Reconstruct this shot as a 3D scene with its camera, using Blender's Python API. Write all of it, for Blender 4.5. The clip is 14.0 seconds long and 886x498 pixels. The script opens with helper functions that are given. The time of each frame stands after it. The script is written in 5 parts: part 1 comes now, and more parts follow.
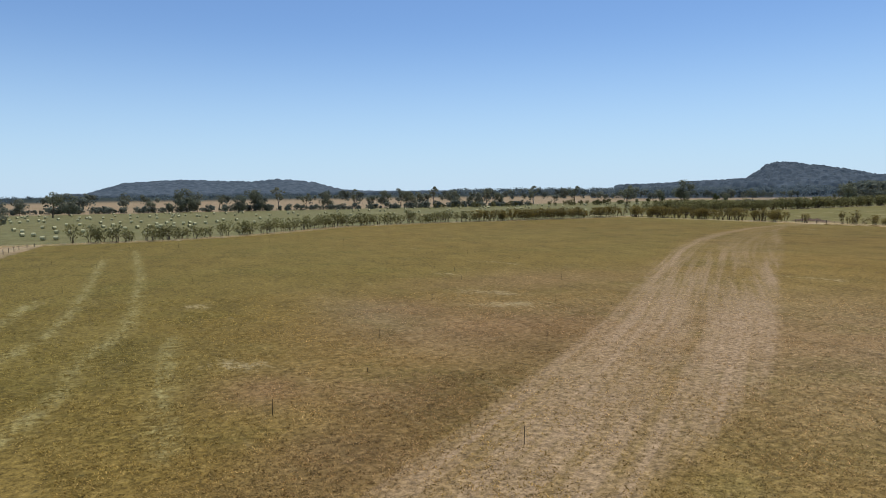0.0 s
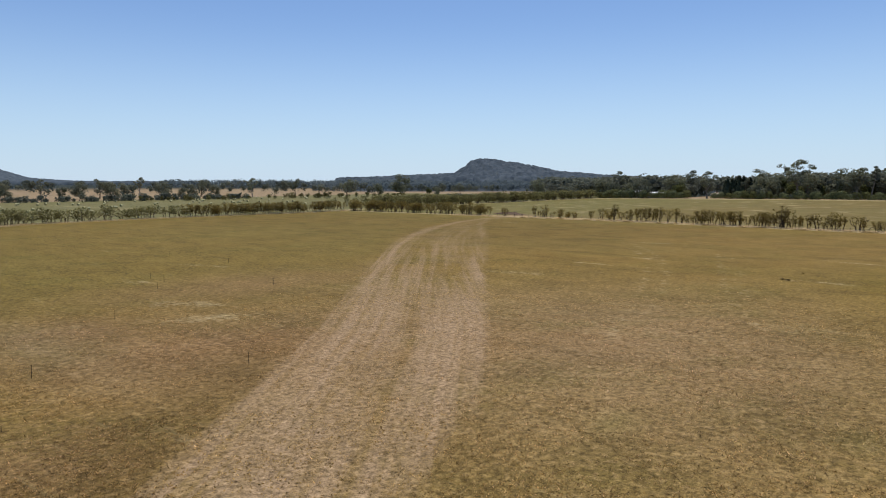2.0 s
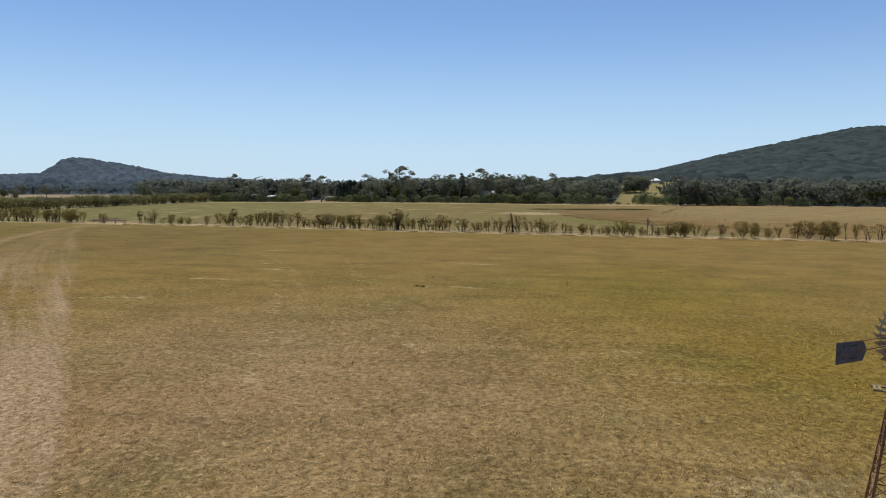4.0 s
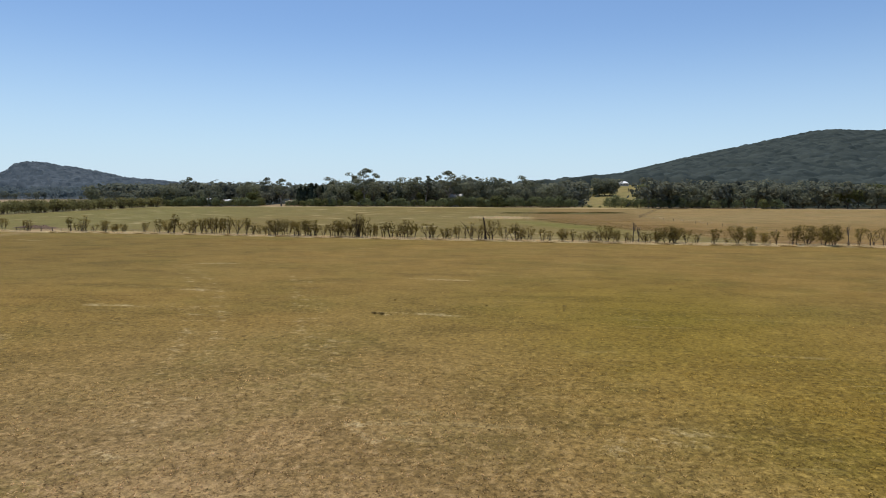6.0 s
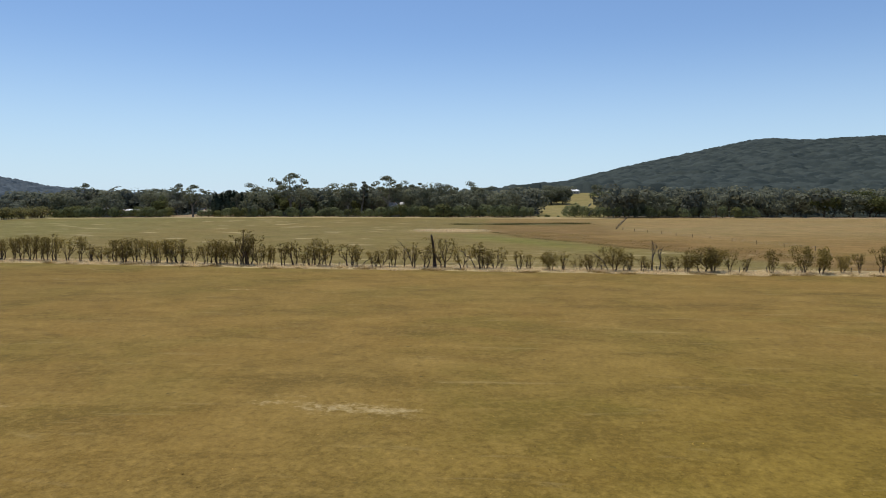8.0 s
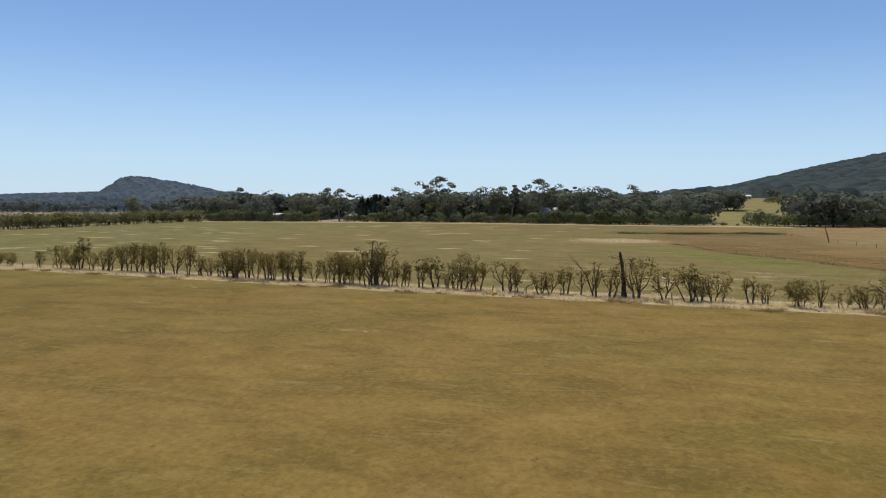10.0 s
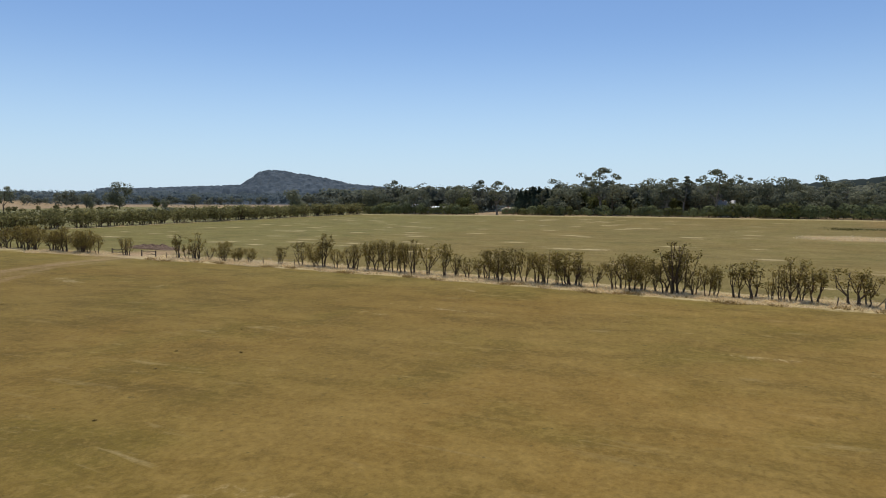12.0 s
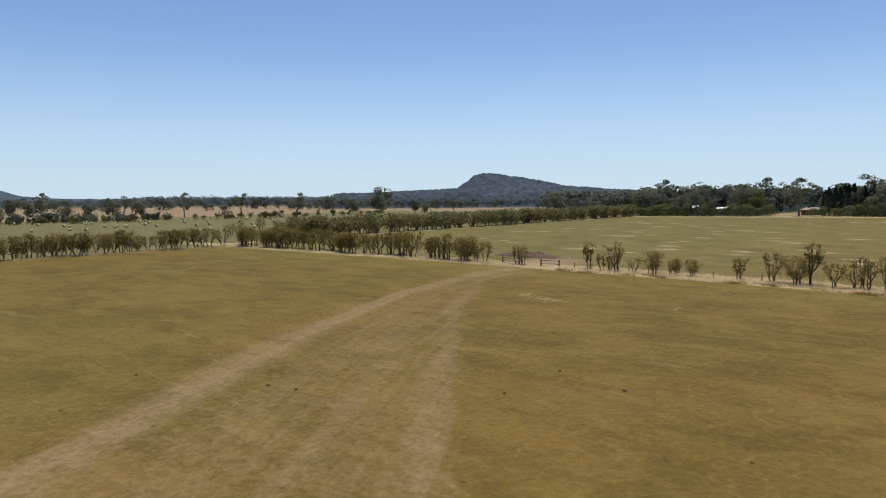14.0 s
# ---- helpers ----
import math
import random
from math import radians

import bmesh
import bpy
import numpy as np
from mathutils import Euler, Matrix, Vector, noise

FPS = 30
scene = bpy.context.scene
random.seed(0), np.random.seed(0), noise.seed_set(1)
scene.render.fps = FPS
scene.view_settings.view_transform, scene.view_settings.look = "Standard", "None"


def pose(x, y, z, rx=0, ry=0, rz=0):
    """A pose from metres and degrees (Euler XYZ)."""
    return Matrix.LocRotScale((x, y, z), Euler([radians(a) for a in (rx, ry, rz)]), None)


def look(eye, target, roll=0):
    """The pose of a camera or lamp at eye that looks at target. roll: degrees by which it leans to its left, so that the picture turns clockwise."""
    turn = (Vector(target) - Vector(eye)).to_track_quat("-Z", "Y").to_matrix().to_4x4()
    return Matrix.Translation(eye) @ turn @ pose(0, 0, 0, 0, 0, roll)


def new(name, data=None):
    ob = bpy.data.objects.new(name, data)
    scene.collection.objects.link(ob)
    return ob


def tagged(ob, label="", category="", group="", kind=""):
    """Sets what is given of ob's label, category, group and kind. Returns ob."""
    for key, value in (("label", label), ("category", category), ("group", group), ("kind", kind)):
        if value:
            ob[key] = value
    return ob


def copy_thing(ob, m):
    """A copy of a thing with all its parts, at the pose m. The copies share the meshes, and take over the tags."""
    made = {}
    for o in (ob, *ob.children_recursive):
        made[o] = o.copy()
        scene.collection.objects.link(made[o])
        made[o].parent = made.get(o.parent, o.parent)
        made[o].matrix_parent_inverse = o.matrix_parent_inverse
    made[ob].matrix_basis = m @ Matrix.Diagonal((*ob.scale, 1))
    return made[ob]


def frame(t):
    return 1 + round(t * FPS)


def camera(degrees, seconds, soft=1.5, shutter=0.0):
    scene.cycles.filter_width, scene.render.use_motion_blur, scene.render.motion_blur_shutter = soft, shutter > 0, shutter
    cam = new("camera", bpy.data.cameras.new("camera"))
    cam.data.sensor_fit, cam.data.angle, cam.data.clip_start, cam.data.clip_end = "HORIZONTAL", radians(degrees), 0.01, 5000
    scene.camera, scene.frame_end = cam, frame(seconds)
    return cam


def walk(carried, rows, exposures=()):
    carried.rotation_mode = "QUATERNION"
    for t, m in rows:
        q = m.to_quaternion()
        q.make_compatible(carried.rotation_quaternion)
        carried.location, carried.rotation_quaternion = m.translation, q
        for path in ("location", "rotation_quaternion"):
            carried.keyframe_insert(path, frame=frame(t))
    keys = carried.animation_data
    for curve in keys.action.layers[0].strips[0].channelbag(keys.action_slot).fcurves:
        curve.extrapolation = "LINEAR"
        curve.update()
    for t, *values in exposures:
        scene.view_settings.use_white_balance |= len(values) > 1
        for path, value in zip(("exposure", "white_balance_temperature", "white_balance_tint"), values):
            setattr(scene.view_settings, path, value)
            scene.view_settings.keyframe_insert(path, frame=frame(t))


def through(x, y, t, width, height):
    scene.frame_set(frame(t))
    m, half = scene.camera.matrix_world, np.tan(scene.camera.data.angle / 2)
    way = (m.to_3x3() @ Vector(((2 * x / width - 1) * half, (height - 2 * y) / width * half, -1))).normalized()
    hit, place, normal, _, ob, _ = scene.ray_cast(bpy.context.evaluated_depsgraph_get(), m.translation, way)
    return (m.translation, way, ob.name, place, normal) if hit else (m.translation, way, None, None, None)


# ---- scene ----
cam = camera(64.3, 14.0, 1.0)
METRES, EYE, TILT, LEAN, TURN = 208.0, 12.5, 0.0, 0.0, -26.7
ROWS = [
    (0.0, 0.0, 0.0, 0.0, -0.04, -4.5, 0.55),
    (0.5, 0.0024, 0.0003, 0.0001, -1.74, -4.77, 0.51),
    (1.0, 0.0051, 0.0045, 0.0008, -7.39, -5.06, 0.38),
    (1.5, 0.0083, 0.0157, 0.0017, -18.27, -5.26, 0.06),
    (2.0, 0.0125, 0.0281, 0.0035, -22.27, -5.24, 0.01),
    (2.5, 0.0186, 0.0424, 0.0044, -31.19, -5.27, -0.18),
    (3.0, 0.0266, 0.0581, 0.0044, -44.35, -5.25, -0.5),
    (3.5, 0.0385, 0.0746, 0.0035, -50.2, -5.12, -0.52),
    (6.0, 0.1292, 0.1474, 0.0006, -55.53, -4.53, -0.23),
    (6.5, 0.1748, 0.1758, -0.0002, -55.6, -4.24, -0.1),
    (7.0, 0.2403, 0.219, -0.001, -60.54, -3.83, -0.11),
    (9.5, 0.5022, 0.3912, -0.0028, -55.03, -3.16, -0.38),
    (10.0, 0.5006, 0.4066, -0.0027, -48.36, -3.41, -0.39),
    (10.5, 0.4954, 0.4271, -0.002, -42.06, -3.58, -0.34),
    (11.0, 0.4882, 0.4545, -0.0017, -37.9, -3.77, -0.22),
    (11.5, 0.4778, 0.4856, -0.0015, -38.25, -4.0, -0.24),
    (12.0, 0.4601, 0.5253, -0.0013, -38.61, -4.11, -0.33),
    (12.5, 0.4352, 0.5725, -0.0011, -37.42, -4.2, -0.35),
    (13.0, 0.4059, 0.621, -0.0007, -33.94, -4.18, -0.2),
    (13.5, 0.3724, 0.6681, -0.0008, -30.51, -4.09, -0.09),
    (14.0, 0.3499, 0.7027, -0.0011, -21.94, -3.95, 0.42),
]
walk(cam, [(t, pose(0, 0, EYE, TILT, LEAN, TURN) @ pose(METRES * x, METRES * y, METRES * z, 90 + pitch, roll, yaw)) for t, x, y, z, yaw, pitch, roll in ROWS],
     [(0.0, 0.0, 6120, 10), (1.0, 0.0, 6220, 11), (2.0, 0.0, 6400, 13), (3.5, 0.0, 6300, 11), (6.0, 0.05, 6500, 10), (7.5, 0.05, 6520, 10), (9.5, 0.03, 6390, 11), (11.0, 0.0, 6370, 11), (12.5, 0.02, 6490, 11), (14.0, 0.02, 6520, 12)])

# ---- world, sun ----
SUN_BEARING, SUN_HEIGHT = 62.0, 71.0
world = bpy.data.worlds.new("world")
scene.world = world
world.use_nodes = True
wn = world.node_tree.nodes
sky = wn.new("ShaderNodeTexSky")
sky.sky_type = "NISHITA"
sky.sun_disc = False
sky.sun_elevation, sky.sun_rotation = radians(SUN_HEIGHT), radians(SUN_BEARING)
sky.altitude, sky.air_density, sky.dust_density, sky.ozone_density = 200, 1.0, 0.0, 3.0
wn["Background"].inputs["Strength"].default_value = 0.1
tint = wn.new("ShaderNodeMix")
tint.data_type, tint.blend_type = "RGBA", "MULTIPLY"
tint.inputs[0].default_value = 1.0
tint.inputs[7].default_value = (0.94, 1.01, 1.12, 1.0)
world.node_tree.links.new(sky.outputs["Color"], tint.inputs[6])
# pale blue summer haze low in the sky
way = wn.new("ShaderNodeTexCoord")
split = wn.new("ShaderNodeSeparateXYZ")
low = wn.new("ShaderNodeMapRange")
low.interpolation_type = "SMOOTHSTEP"
for i, v in enumerate((-0.05, 0.24, 0.85, 0.0)):
    low.inputs[i + 1].default_value = v
haze = wn.new("ShaderNodeMix")
haze.data_type = "RGBA"
haze.inputs[7].default_value = (5.1, 6.9, 8.7, 1.0)
world.node_tree.links.new(way.outputs["Generated"], split.inputs[0])
world.node_tree.links.new(split.outputs[2], low.inputs[0])
world.node_tree.links.new(low.outputs[0], haze.inputs[0])
world.node_tree.links.new(tint.outputs[2], haze.inputs[6])
world.node_tree.links.new(haze.outputs[2], wn["Background"].inputs["Color"])

sun_data = bpy.data.lights.new("sun", "SUN")
sun_data.energy, sun_data.angle, sun_data.color = 3.6, radians(0.53), (1.0, 0.95, 0.87)
sun = new("sun", sun_data)
SUN_WAY = Vector((math.sin(radians(SUN_BEARING)) * math.cos(radians(SUN_HEIGHT)),
                  math.cos(radians(SUN_BEARING)) * math.cos(radians(SUN_HEIGHT)), math.sin(radians(SUN_HEIGHT))))
sun.matrix_world = look(SUN_WAY * 400, (0, 0, 0))


# ---- materials ----
class Nodes:
    """Short names for building a node material."""

    def __init__(self, name, rough=0.8, metal=0.0):
        self.mat = bpy.data.materials.new(name)
        self.mat.use_nodes = True
        self.tree = self.mat.node_tree
        self.bsdf = self.tree.nodes["Principled BSDF"]
        self.bsdf.inputs["Roughness"].default_value = rough
        self.bsdf.inputs["Metallic"].default_value = metal
        self.bsdf.inputs["Specular IOR Level"].default_value = 0.3

    def add(self, kind, **values):
        node = self.tree.nodes.new(kind)
        for key, value in values.items():
            node.inputs[key].default_value = value
        return node

    def link(self, a, b):
        self.tree.links.new(a, b)

    def noise(self, vector, scale, detail=4.0, rough=0.55, warp=0.0):
        node = self.add("ShaderNodeTexNoise", Scale=scale, Detail=detail, Roughness=rough, Distortion=warp)
        if vector:
            self.link(vector, node.inputs["Vector"])
        return node.outputs["Fac"]

    def math(self, op, a, b=None, c=None, clamp=False):
        node = self.tree.nodes.new("ShaderNodeMath")
        node.operation, node.use_clamp = op, clamp
        for i, v in enumerate((a, b, c)):
            if v is None:
                continue
            if isinstance(v, (int, float)):
                node.inputs[i].default_value = v
            else:
                self.link(v, node.inputs[i])
        return node.outputs[0]

    def remap(self, value, a, b, c=0.0, d=1.0):
        node = self.tree.nodes.new("ShaderNodeMapRange")
        self.link(value, node.inputs[0])
        for i, v in enumerate((a, b, c, d)):
            node.inputs[i + 1].default_value = v
        return node.outputs[0]

    def mix(self, fac, a, b, blend="MIX"):
        node = self.tree.nodes.new("ShaderNodeMix")
        node.data_type, node.blend_type = "RGBA", blend
        for i, v in ((0, fac), (6, a), (7, b)):
            if isinstance(v, (int, float)):
                node.inputs[i].default_value = v
            elif isinstance(v, tuple):
                node.inputs[i].default_value = (*v, 1.0)
            else:
                self.link(v, node.inputs[i])
        return node.outputs[2]

    def attribute(self, name):
        node = self.tree.nodes.new("ShaderNodeAttribute")
        node.attribute_name = name
        return node

    def stretch(self, vector, turn, sx, sy):
        node = self.tree.nodes.new("ShaderNodeMapping")
        node.inputs["Rotation"].default_value = (0, 0, radians(turn))
        node.inputs["Scale"].default_value = (sx, sy, 1)
        self.link(vector, node.inputs["Vector"])
        return node.outputs[0]

    def place(self):
        return self.tree.nodes.new("ShaderNodeNewGeometry").outputs["Position"]

    def colour(self, value):
        if isinstance(value, tuple):
            self.bsdf.inputs["Base Color"].default_value = (*value, 1.0)
        else:
            self.link(value, self.bsdf.inputs["Base Color"])

    def bump(self, height, strength, distance):
        node = self.add("ShaderNodeBump", Strength=strength, Distance=distance)
        self.link(height, node.inputs["Height"])
        self.link(node.outputs[0], self.bsdf.inputs["Normal"])


def plain(name, colour, rough=0.7, metal=0.0, scale=3.0, spread=0.35, bump=0.0):
    """A painted, rusty or wooden surface with grain at two scales."""
    n = Nodes(name, rough, metal)
    coords = n.tree.nodes.new("ShaderNodeTexCoord").outputs["Object"]
    if rough >= 0.85:
        n.bsdf.inputs["Specular IOR Level"].default_value = 0.1
    a = n.noise(coords, scale, 5.0)
    b = n.noise(coords, scale * 9, 3.0)
    f = n.math("ADD", n.math("MULTIPLY", a, 0.65), n.math("MULTIPLY", b, 0.35))
    lo = tuple(c * (1 - spread) for c in colour)
    hi = tuple(min(1.0, c * (1 + spread)) for c in colour)
    n.colour(n.mix(n.remap(f, 0.35, 0.65), lo, hi))
    if bump:
        n.bump(b, bump, 0.01)
    return n.mat


def foliage(name, dark, light, through=0.25, by_tree=False):
    """Leaves: each clump a little different, each tree too, some light passing through."""
    n = Nodes(name, 0.8)
    n.bsdf.inputs["Specular IOR Level"].default_value = 0.08
    geo = n.tree.nodes.new("ShaderNodeNewGeometry")
    info = n.tree.nodes.new("ShaderNodeObjectInfo")
    f = n.math("ADD", n.math("MULTIPLY", geo.outputs["Random Per Island"], 0.55),
               n.math("MULTIPLY", n.attribute("tree").outputs["Fac"] if by_tree else info.outputs["Random"], 0.45))
    if by_tree:
        f = n.math("ADD", n.math("MULTIPLY", geo.outputs["Random Per Island"], 0.25), n.math("MULTIPLY", n.attribute("tree").outputs["Fac"], 0.75))
    col = n.mix(f, dark, light)
    n.colour(col)
    t = n.tree.nodes.new("ShaderNodeBsdfTranslucent")
    n.link(col, t.inputs["Color"])
    m = n.tree.nodes.new("ShaderNodeMixShader")
    m.inputs[0].default_value = through
    n.link(n.bsdf.outputs[0], m.inputs[1])
    n.link(t.outputs[0], m.inputs[2])
    n.link(m.outputs[0], n.tree.nodes["Material Output"].inputs["Surface"])
    return n.mat


def ground_material():
    n = Nodes("dry_pasture", 0.95)
    n.bsdf.inputs["Specular IOR Level"].default_value = 0.1
    p = n.place()
    zone = n.attribute("zone").outputs["Color"]
    worn = n.attribute("worn").outputs["Fac"]
    pale = n.attribute("pale").outputs["Fac"]
    strawy = n.attribute("strawy").outputs["Fac"]

    def dyed(r, g, b):
        return n.mix(1.0, zone, (r, g, b), "MULTIPLY")

    broad = n.noise(p, 0.02, 3.0, 0.6)
    middle = n.noise(p, 0.075, 4.0, 0.6, 0.5)
    patchy = n.noise(p, 0.33, 5.0, 0.65)
    close = n.noise(p, 2.6, 4.0, 0.7)
    grit = n.noise(p, 8.0, 4.0, 0.8)
    # drier and greener parts
    col = n.mix(n.remap(broad, 0.4, 0.6, 0.0, 0.6), zone, dyed(1.09, 0.95, 0.86))
    col = n.mix(n.remap(middle, 0.5, 0.66, 0.0, 0.7), col, dyed(0.76, 0.84, 0.66))
    col = n.mix(n.remap(middle, 0.48, 0.34, 0.0, 0.6), col, dyed(1.2, 1.16, 1.28))
    blotch = n.noise(n.stretch(p, 4, 1.0, 0.6), 0.15, 4.0, 0.62, 0.7)
    col = n.mix(n.remap(blotch, 0.5, 0.34, 0.0, 0.6), col, dyed(0.64, 0.64, 0.58))
    col = n.mix(n.remap(blotch, 0.53, 0.68, 0.0, 0.5), col, dyed(1.3, 1.28, 1.4))
    # mown lines of straw, long beside the hedge
    mown = n.noise(n.stretch(p, 4, 1.0, 0.42), 0.24, 5.0, 0.62, 0.5)
    col = n.mix(n.remap(mown, 0.52, 0.7, 0.0, 0.55), col, dyed(1.45, 1.45, 1.65))
    col = n.mix(n.remap(mown, 0.46, 0.3, 0.0, 0.5), col, dyed(0.58, 0.57, 0.54))
    thin = n.noise(n.stretch(p, 6, 1.0, 0.18), 0.8, 4.0, 0.6, 0.8)
    col = n.mix(n.math("MULTIPLY", n.remap(thin, 0.6, 0.72, 0.0, 0.4), n.remap(middle, 0.4, 0.6)), col, (0.40, 0.305, 0.14))
    # ragged clumps of pale straw and dark thatch, close to
    wisp = n.noise(p, 0.55, 5.0, 0.72, 0.9)
    col = n.mix(n.math("MULTIPLY", n.remap(wisp, 0.52, 0.66, 0.0, 0.55), n.remap(strawy, 0.0, 1.0, 0.5, 1.0)), col, dyed(1.5, 1.5, 1.75))
    col = n.mix(n.remap(wisp, 0.44, 0.3, 0.0, 0.5), col, dyed(0.62, 0.62, 0.56))
    fine = n.noise(p, 1.7, 4.0, 0.7, 0.6)
    col = n.mix(n.math("MULTIPLY", n.remap(fine, 0.53, 0.62, 0.0, 0.65), strawy), col, dyed(1.55, 1.55, 1.85))
    col = n.mix(n.math("MULTIPLY", n.remap(fine, 0.46, 0.38, 0.0, 0.7), strawy), col, dyed(0.52, 0.5, 0.46))
    ragged = n.math("ADD", n.math("MULTIPLY", n.math("ADD", patchy, thin), 0.3), n.math("MULTIPLY", fine, 0.4))
    spots = n.remap(n.math("ADD", pale, n.math("MULTIPLY", n.math("SUBTRACT", ragged, 0.5), 4.0)), 0.35, 1.0, 0.0, 0.85)
    spots = n.math("MULTIPLY", spots, n.remap(pale, 0.04, 0.28), clamp=True)
    col = n.mix(spots, col, n.mix(close, (0.34, 0.262, 0.125), (0.55, 0.44, 0.235)))
    swath = n.math("MULTIPLY", n.attribute("swath").outputs["Fac"], n.remap(ragged, 0.44, 0.56, 0.0, 0.85))
    col = n.mix(swath, col, n.mix(close, (0.2, 0.165, 0.055), (0.38, 0.32, 0.13)))
    # bare, driven earth with wheel lines along it
    lane = n.tree.nodes.new("ShaderNodeCombineXYZ")
    n.link(n.math("MULTIPLY", n.attribute("across").outputs["Fac"], 0.85), lane.inputs[0])
    n.link(n.math("MULTIPLY", n.attribute("lengthwise").outputs["Fac"], 0.022), lane.inputs[1])
    lines = n.noise(lane.outputs[0], 1.0, 4.0, 0.65)
    rough = n.math("ADD", n.math("MULTIPLY", n.remap(lines, 0.36, 0.62, -0.36, 0.36), n.remap(strawy, 0.35, 1.0, 0.45, 1.0)), n.remap(ragged, 0.38, 0.62, -0.25, 0.25))
    bare = n.math("MULTIPLY", n.remap(worn, 0.0, 0.35), n.math("ADD", worn, rough, clamp=True), clamp=True)
    col = n.mix(n.math("MULTIPLY", bare, 0.88), col, n.mix(close, (0.255, 0.168, 0.088), (0.41, 0.285, 0.16)))
    # low dark weeds
    weed = n.noise(p, 0.9, 3.0, 0.6)
    col = n.mix(n.remap(weed, 0.68, 0.73, 0.0, 0.6), col, (0.06, 0.055, 0.02))
    # grain
    grain = n.math("ADD", n.math("MULTIPLY", close, 0.55), n.math("MULTIPLY", grit, 0.45))
    depth = n.remap(strawy, 0.35, 1.0, 0.3, 1.0)
    shade = n.math("ADD", 1.0, n.math("MULTIPLY", n.remap(grain, 0.36, 0.64, -0.68, 0.68), depth), clamp=False)
    grey = n.tree.nodes.new("ShaderNodeCombineColor")
    for i in range(3):
        n.link(shade, grey.inputs[i])
    col = n.mix(1.0, col, grey.outputs[0], "MULTIPLY")
    n.colour(col)
    n.bump(n.math("ADD", grain, n.math("MULTIPLY", wisp, 1.5)), 0.5, 0.1)
    return n.mat


def tuft_material():
    """Standing stubble: each blade takes the colour of the paddock where it grows."""
    n = Nodes("stubble_blades", 0.9)
    n.bsdf.inputs["Specular IOR Level"].default_value = 0.1
    island = n.tree.nodes.new("ShaderNodeNewGeometry").outputs["Random Per Island"]
    col = n.mix(island, n.mix(1.0, n.attribute("tint").outputs["Color"], (0.75, 0.73, 0.66), "MULTIPLY"),
                n.mix(1.0, n.attribute("tint").outputs["Color"], (1.5, 1.47, 2.0), "MULTIPLY"))
    n.colour(col)
    t = n.tree.nodes.new("ShaderNodeBsdfTranslucent")
    n.link(col, t.inputs["Color"])
    m = n.tree.nodes.new("ShaderNodeMixShader")
    m.inputs[0].default_value = 0.4
    n.link(n.bsdf.outputs[0], m.inputs[1])
    n.link(t.outputs[0], m.inputs[2])
    n.link(m.outputs[0], n.tree.nodes["Material Output"].inputs["Surface"])
    return n.mat


M_STUBBLE = tuft_material()
M_GROUND = ground_material()
M_HAW = foliage("hawthorn_leaves", (0.09, 0.066, 0.018), (0.39, 0.295, 0.085), 0.42)
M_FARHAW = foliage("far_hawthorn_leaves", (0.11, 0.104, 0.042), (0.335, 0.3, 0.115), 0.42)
M_HEDGE = foliage("far_hedge_leaves", (0.075, 0.07, 0.026), (0.21, 0.185, 0.07), 0.35, True)
M_GUM = foliage("gum_leaves", (0.105, 0.116, 0.082), (0.265, 0.262, 0.155), 0.38)
M_GUM_PALE = foliage("fresh_gum_leaves", (0.07, 0.08, 0.03), (0.19, 0.19, 0.065), 0.35)
M_SHRUB = foliage("shrub_leaves", (0.09, 0.108, 0.056), (0.235, 0.252, 0.108), 0.35)
M_ROADSIDE = foliage("shady_woods_leaves", (0.08, 0.088, 0.072), (0.225, 0.225, 0.145), 0.38, True)
M_PINE = foliage("cypress_leaves", (0.045, 0.06, 0.042), (0.12, 0.14, 0.08), 0.25)
M_WOODS = foliage("far_woods_leaves", (0.08, 0.093, 0.076), (0.21, 0.218, 0.148), 0.38, True)
# the haze of distance is put into these two blue-grey leaf colours
M_HAZY_HILL = foliage("hazy_hill_leaves", (0.082, 0.112, 0.136), (0.186, 0.224, 0.25), 0.45, True)
M_HAZY_WOODS = foliage("hazy_distant_leaves", (0.12, 0.15, 0.155), (0.17, 0.20, 0.195), 0.45, True)
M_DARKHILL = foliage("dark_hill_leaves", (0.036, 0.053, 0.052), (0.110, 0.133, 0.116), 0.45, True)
M_RUSH = foliage("dark_rushes", (0.07, 0.066, 0.02), (0.14, 0.125, 0.045), 0.3)
M_STRAW = foliage("dry_grass_blades", (0.52, 0.39, 0.2), (0.84, 0.68, 0.42), 0.45)
M_REED = foliage("brown_reeds", (0.22, 0.145, 0.05), (0.42, 0.30, 0.12), 0.5)
M_BARK = plain("grey_bark", (0.1, 0.07, 0.046), 0.9, scale=4, bump=0.6)
M_DEAD = plain("dead_wood", (0.12, 0.10, 0.085), 0.9, scale=5, bump=0.6)
M_CHAR = plain("charred_trunk", (0.07, 0.052, 0.044), 0.9, scale=5, bump=0.8)
M_GUMBARK = plain("pale_gum_bark", (0.22, 0.185, 0.145), 0.8, scale=2, bump=0.3)
M_BALE = plain("pale_wrapped_hay", (0.52, 0.47, 0.24), 0.7, scale=3, spread=0.2, bump=0.3)
M_HAY = plain("cut_hay_face", (0.30, 0.27, 0.13), 0.9, scale=8, spread=0.4, bump=0.6)
M_RUST = plain("rusted_steel", (0.23, 0.115, 0.045), 0.8, 0.1, scale=6, spread=0.5, bump=0.2)
M_GALV = plain("weathered_galvanised_sheet", (0.34, 0.315, 0.29), 0.6, 0.2, scale=3, spread=0.3)
M_RED = plain("faded_red_paint", (0.26, 0.065, 0.04), 0.6, scale=5, spread=0.35)
